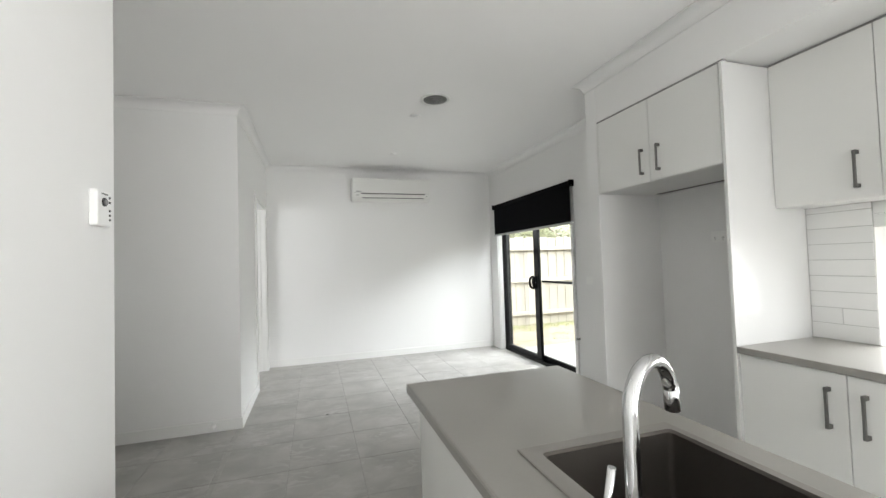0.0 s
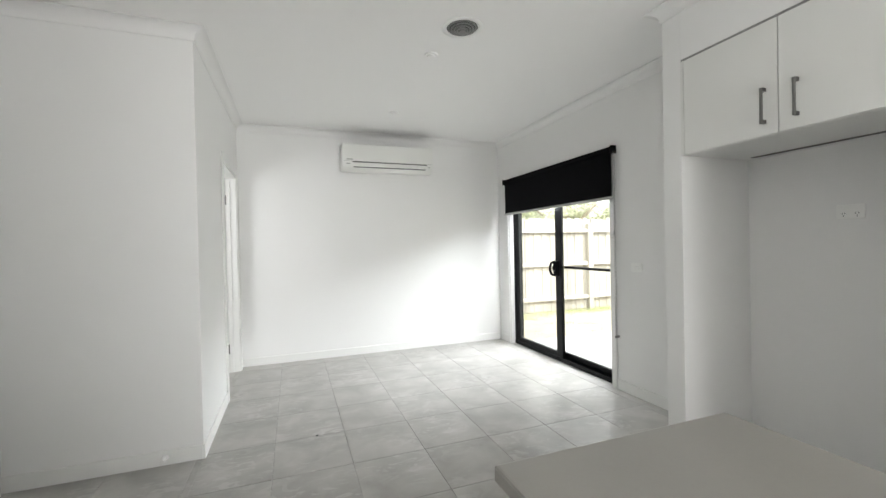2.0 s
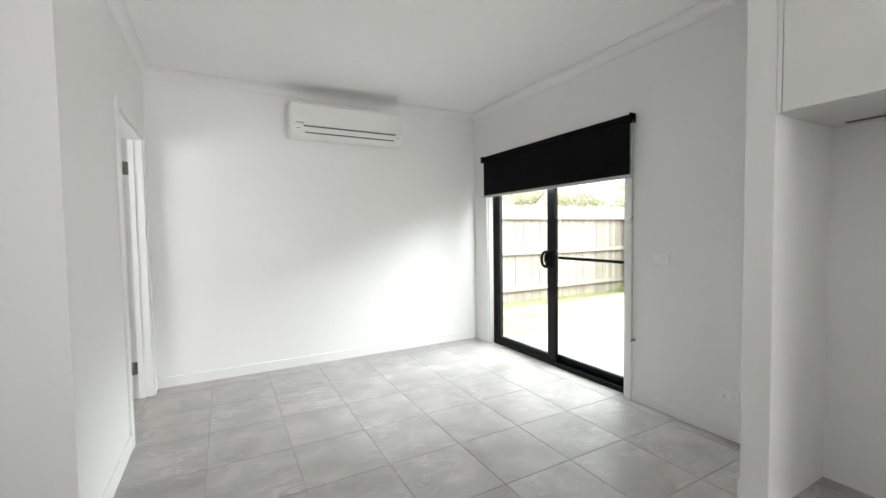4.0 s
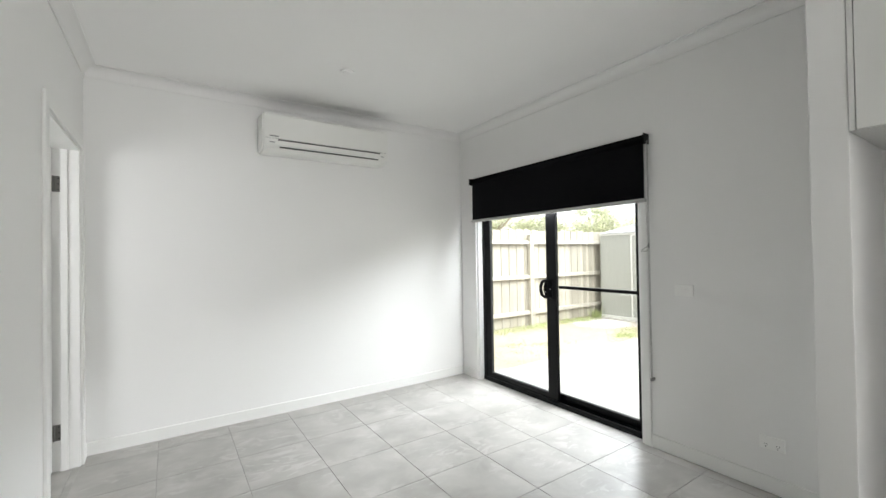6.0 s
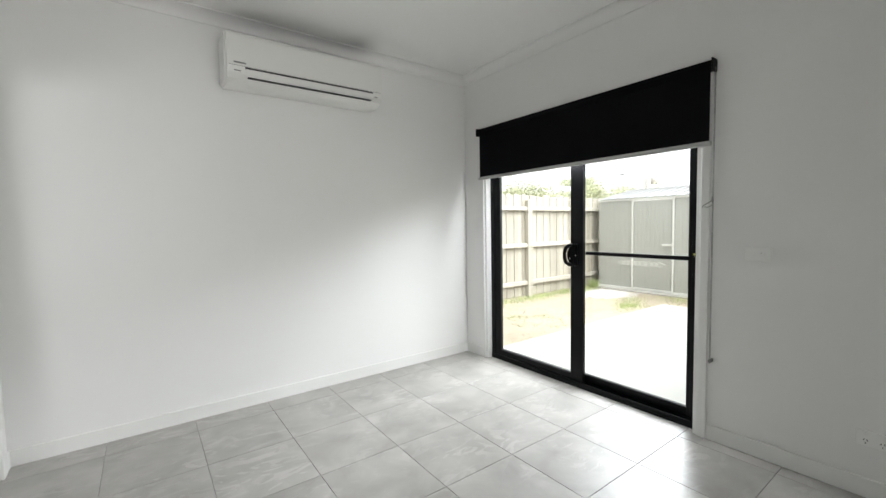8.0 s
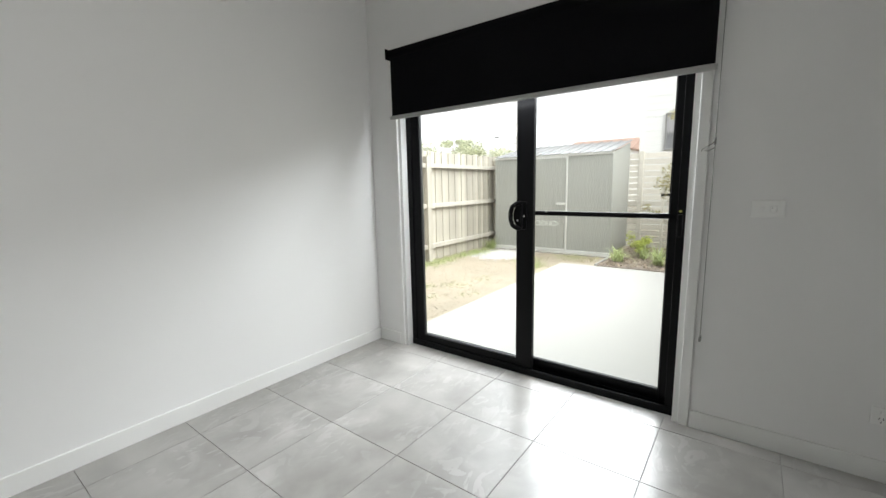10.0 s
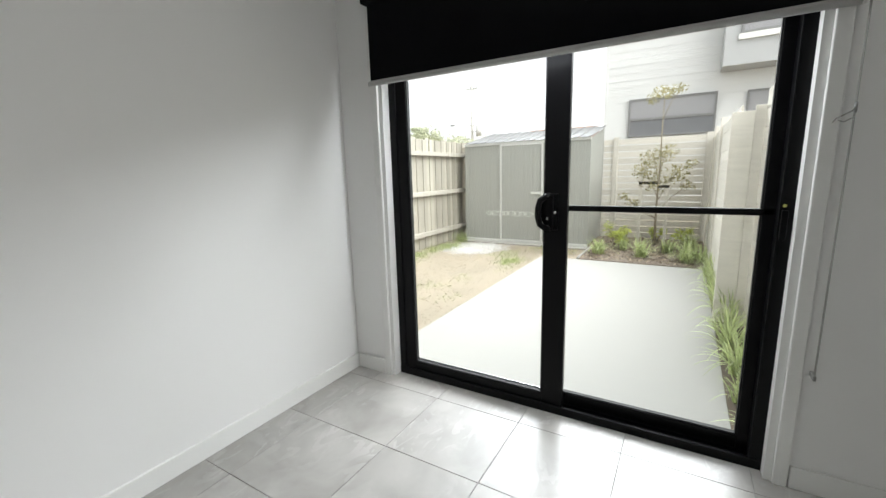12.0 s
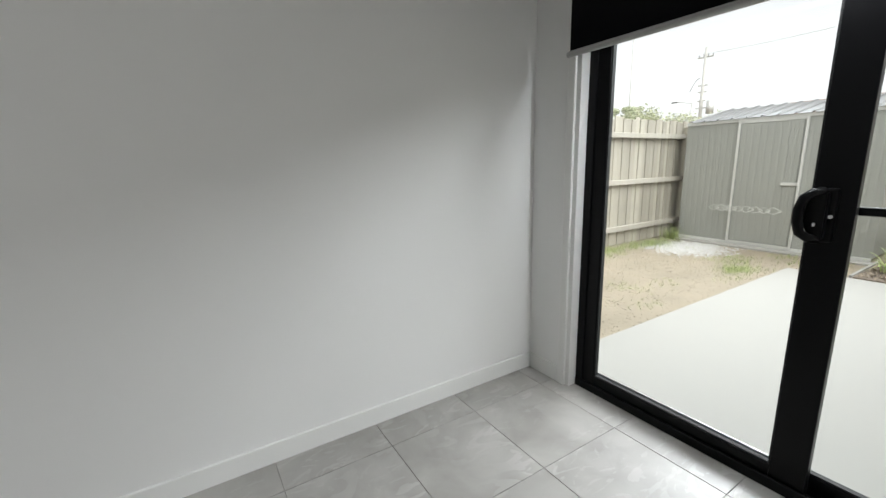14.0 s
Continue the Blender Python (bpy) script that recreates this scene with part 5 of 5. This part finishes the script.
for k in range(2600):
    x, y = rng.uniform(7.68, 9.95), rng.uniform(4.42, 6.03)
    s = rng.uniform(0.008, 0.026)
    turn = Euler((rng.uniform(-0.5, 0.5), rng.uniform(-0.5, 0.5), rng.uniform(0, 6.3))).to_matrix()
    vs = [bm.verts.new(Vector((x, y, GZ + 0.008 + rng.uniform(0, 0.02))) + turn @ Vector((a * s, b * s * 0.3, c * s * 0.2))) for a, b, c in ((-1, -1, 0), (1, -1, 0), (1, 1, 0), (-1, 1, 0), (0, 0, 1))]
    for a, b in ((0, 1), (1, 2), (2, 3), (3, 0)):
        bm.faces.new((vs[a], vs[b], vs[4]))
part("bark_chips", bm, MULCH, None, "brown bark chips over the garden bed", "mulch", "stuff")
bm = bmesh.new()
for k in range(4200):
    a, r = rng.uniform(0, math.tau), rng.random() ** 0.8
    x, y = 8.02 + 0.55 * r * math.cos(a) + rng.gauss(0, 0.12), 7.98 + 0.5 * r * math.sin(a) + rng.gauss(0, 0.1)
    s = rng.uniform(0.004, 0.012)
    turn = Euler((rng.uniform(-0.5, 0.5), rng.uniform(-0.5, 0.5), a)).to_matrix()
    vs = [bm.verts.new(Vector((x, y, GZ - 0.03)) + turn @ Vector((i * s, j * s * 0.8, h * s))) for i, j, h in ((-1, -0.9, 0), (1, -1, 0), (0.8, 1, 0), (-1, 0.9, 0), (-0.5, -0.5, 0.9), (0.5, -0.4, 0.8), (0.3, 0.5, 1.0), (-0.5, 0.5, 0.8))]
    for i in range(4):
        bm.faces.new((vs[i], vs[(i + 1) % 4], vs[4 + (i + 1) % 4], vs[4 + i]))
    bm.faces.new(vs[4:])
part("white_gravel", bm, STONE, None, "patch of white gravel on the earth before the shed", "gravel", "stuff")


def grass(name, spots, mat, label):
    bm = bmesh.new()
    for (cx, cy, sx, sy, n, h) in spots:
        for _ in range(n):
            x, y = cx + rng.gauss(0, sx), cy + rng.gauss(0, sy)
            if not (6.63 < y < FY - 0.03 and 3.5 < x < 8.7 or (7.66 < x < 8.7 and 6.08 < y)):
                continue
            a, hh, lean = rng.uniform(0, 6.3), h * rng.uniform(0.5, 1.3), rng.uniform(0.1, 0.9)
            d = Vector((math.cos(a), math.sin(a), 0))
            s = Vector((-d.y, d.x, 0)) * 0.003
            p = Vector((x, y, GZ - 0.032))
            m = p + d * hh * lean * 0.4 + Vector((0, 0, hh * 0.6))
            e = p + d * hh * lean + Vector((0, 0, hh * (1 - 0.3 * lean)))
            v = [bm.verts.new(q) for q in (p - s, p + s, m + s * 0.7, m - s * 0.7, e)]
            bm.faces.new(v[:4])
            bm.faces.new((v[3], v[2], v[4]))
    part(name, bm, mat, None, label, "grass", "stuff")


bm = bmesh.new()
for k in range(3600):
    x, y = rng.uniform(3.55, 8.65), rng.uniform(6.64, 8.62)
    s = rng.uniform(0.004, 0.011) * (1.5 if k % 17 == 0 else 1)
    turn = Euler((rng.uniform(-0.4, 0.4), rng.uniform(-0.4, 0.4), rng.uniform(0, 6.3))).to_matrix()
    vs = [bm.verts.new(Vector((x, y, GZ - 0.031)) + turn @ Vector((a * s, b * s * 0.8, c * s * 0.8))) for a, b, c in ((-1, -1, 0), (1, -0.8, 0), (0.9, 1, 0), (-1, 0.8, 0), (0.1, 0, 1))]
    for a, b in ((0, 1), (1, 2), (2, 3), (3, 0)):
        bm.faces.new((vs[a], vs[b], vs[4]))
part("earth_clods", bm, CLOD, None, "small tan clods and crumbs on the bare earth", "soil", "stuff")

green = [(7.9, 8.45, 0.25, 0.1, 500, 0.08), (8.55, 8.5, 0.05, 0.08, 160, 0.22), (7.2, 6.95, 0.15, 0.10, 420, 0.05), (7.75, 7.2, 0.2, 0.12, 260, 0.04), (5.6, 8.5, 0.9, 0.12, 900, 0.06), (6.9, 8.55, 0.5, 0.1, 500, 0.06), (8.3, 6.6, 0.2, 0.2, 260, 0.05)]
green += [(rng.uniform(3.8, 8.5), rng.uniform(6.8, 8.6), 0.12, 0.09, 60, 0.025) for _ in range(30)]
dry = [(rng.uniform(3.8, 8.6), rng.uniform(6.7, 8.6), 0.3, 0.2, 90, 0.014) for _ in range(40)] + [(8.2, 6.4, 0.25, 0.15, 300, 0.04)]
grass("grass", green, GRASS, "sparse green grass tufts on the bare earth")
grass("dry_grass", dry, DRYGRASS, "dry straw-coloured grass on the bare earth")


def far_tree(name, x, y, height, width, n, leaf, label, mat=LEAFT):
    t = thing(name, (x, y, GZ), label, "tree")
    bm = bmesh.new()
    sweep(bm, [(x, y, GZ), (x + 0.1, y, height * 0.4), (x, y + 0.1, height * 0.8)], width * 0.05 + 0.05, 8, taper=[1, 0.7, 0.3])
    for k in range(5):
        a = k * 1.3
        sweep(bm, [(x, y, height * 0.35), (x + width * 0.3 * math.cos(a), y + width * 0.3 * math.sin(a), height * 0.7)], 0.05, 6)
    part("trunk", bm, BARK, t)
    bm = bmesh.new()
    for _ in range(16):
        a, r = rng.uniform(0, math.tau), rng.random() ** 0.5 * width * 0.42
        c = (x + r * math.cos(a), y + r * math.sin(a), height * rng.uniform(0.5, 0.92))
        s = width * rng.uniform(0.12, 0.24)
        leaves(bm, rng, c, (s, s, s * 0.6), n // 16, leaf)
    part("crown", bm, mat, t)


far_tree("tree", 39, 31.0, 6.6, 4.2, 3000, 0.16, "far round-crowned tree beyond the paling fence", HAZEDLEAF)
far_tree("tree", 13.5, 18.5, 4.4, 5.0, 5200, 0.075, "leafy tree standing beyond the paling fence", HAZEDLEAF)
for k in range(22):
    s = k / 21
    x, y = 9 + 27 * s, 20.5 - 1.5 * s
    hgt = (3.8 + 0.35 * math.sin(k * 1.7)) * (0.92 + 0.18 * s)
    t = thing("hedge_bush", (x, y, GZ), "green bush paled by painted haze in the far hedge beyond the fence", "bush", "hedge bushes")
    bm = bmesh.new()
    for j in range(14):
        leaves(bm, rng, (x + rng.uniform(-0.9, 0.9), y + rng.uniform(-0.7, 0.7), hgt * rng.uniform(0.45, 0.86)), (0.8, 0.6, hgt * 0.17), 120, 0.10)
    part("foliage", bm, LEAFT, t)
    part("stem", tube(bmesh.new(), (x, y, GZ), (x, y, hgt * 0.5), 0.08, 0.04, 8), BARK, t)

# ---- laid pieces: floor tiles and splashback tiles ----
PX, PY, TX0, TY0, GAP = 0.4485, 0.461, 2.728, 4.886, 0.0022
tile_meshes = {}


def laid(name, x0, x1, y0, y1, mat, parent):
    key = (name, round(x1 - x0, 4), round(y1 - y0, 4))
    if key not in tile_meshes:
        w, d = key[1] / 2, key[2] / 2
        bm = bmesh.new()
        c = 0.0012
        low = [bm.verts.new((sx * w, sy * d, -0.009)) for sx, sy in ((-1, -1), (1, -1), (1, 1), (-1, 1))]
        mid = [bm.verts.new((sx * w, sy * d, -c)) for sx, sy in ((-1, -1), (1, -1), (1, 1), (-1, 1))]
        top = [bm.verts.new((sx * (w - c), sy * (d - c), 0)) for sx, sy in ((-1, -1), (1, -1), (1, 1), (-1, 1))]
        for a, b in ((low, mid), (mid, top)):
            for k in range(4):
                bm.faces.new((a[k], a[(k + 1) % 4], b[(k + 1) % 4], b[k]))
        bm.faces.new(top)
        tile_meshes[key] = mesh_of(name, bm, mat)
    ob = new(name, tile_meshes[key])
    ob.location = ((x0 + x1) / 2, (y0 + y1) / 2, 0)
    ob.parent, ob.matrix_parent_inverse = parent, parent.matrix_world.inverted()
    return ob


areas = ((WX, 3.33, SY, NY, 0), (HX, WX, HS, HY, 1), (WX - 0.13, WX, BD0 + 0.02, BD1 - 0.02, 2))
for ax0, ax1, ay0, ay1, which in areas:
    i0, i1 = math.floor((ax0 - TX0) / PX) - 1, math.ceil((ax1 - TX0) / PX) + 1
    j0, j1 = math.floor((ay0 - TY0) / PY) - 1, math.ceil((ay1 - TY0) / PY) + 1
    for i in range(i0, i1):
        for j in range(j0, j1):
            x0, x1 = max(ax0, TX0 + i * PX + GAP / 2), min(ax1, TX0 + (i + 1) * PX - GAP / 2)
            y0, y1 = max(ay0, TY0 + j * PY + GAP / 2), min(ay1, TY0 + (j + 1) * PY - GAP / 2)
            if x1 - x0 > 0.01 and y1 - y0 > 0.01:
                laid("tile", x0, x1, y0, y1, TILE, floor)

splash = part("splashback", box(bmesh.new(), EX - 0.0085, EX - 0.0005, KW1, 2.203, 0.832, 1.535), material("pale_grout", (0.48, 0.475, 0.46), 0.9, vary=0.04), None, "white glazed tiled splashback with thin grey joints", "splashback", "structure")
for k in range(9):
    z0, z1 = 0.836 + k * 0.0835, min(1.533, 0.836 + (k + 1) * 0.0835 - 0.003)
    for n, (a, b) in enumerate(((KW1 + 0.002, 2.201),) if k != 1 else ((KW1 + 0.002, 2.06), (2.063, 2.201))):
        ob = part("tile", box(bmesh.new(), EX - 0.011, EX - 0.0083, a, b, z0, z1, bevel=0.001, segments=1), SPLASH, splash)
for k in range(2):
    z0 = KZ1 + 0.004 + k * 0.062
    for n in range(5):
        part("tile", box(bmesh.new(), EX - 0.011, EX - 0.001, KW1 - 0.29 * (n + 1), KW1 - 0.29 * n - 0.003, z0, z0 + 0.059, bevel=0.001, segments=1), SPLASH, splash)
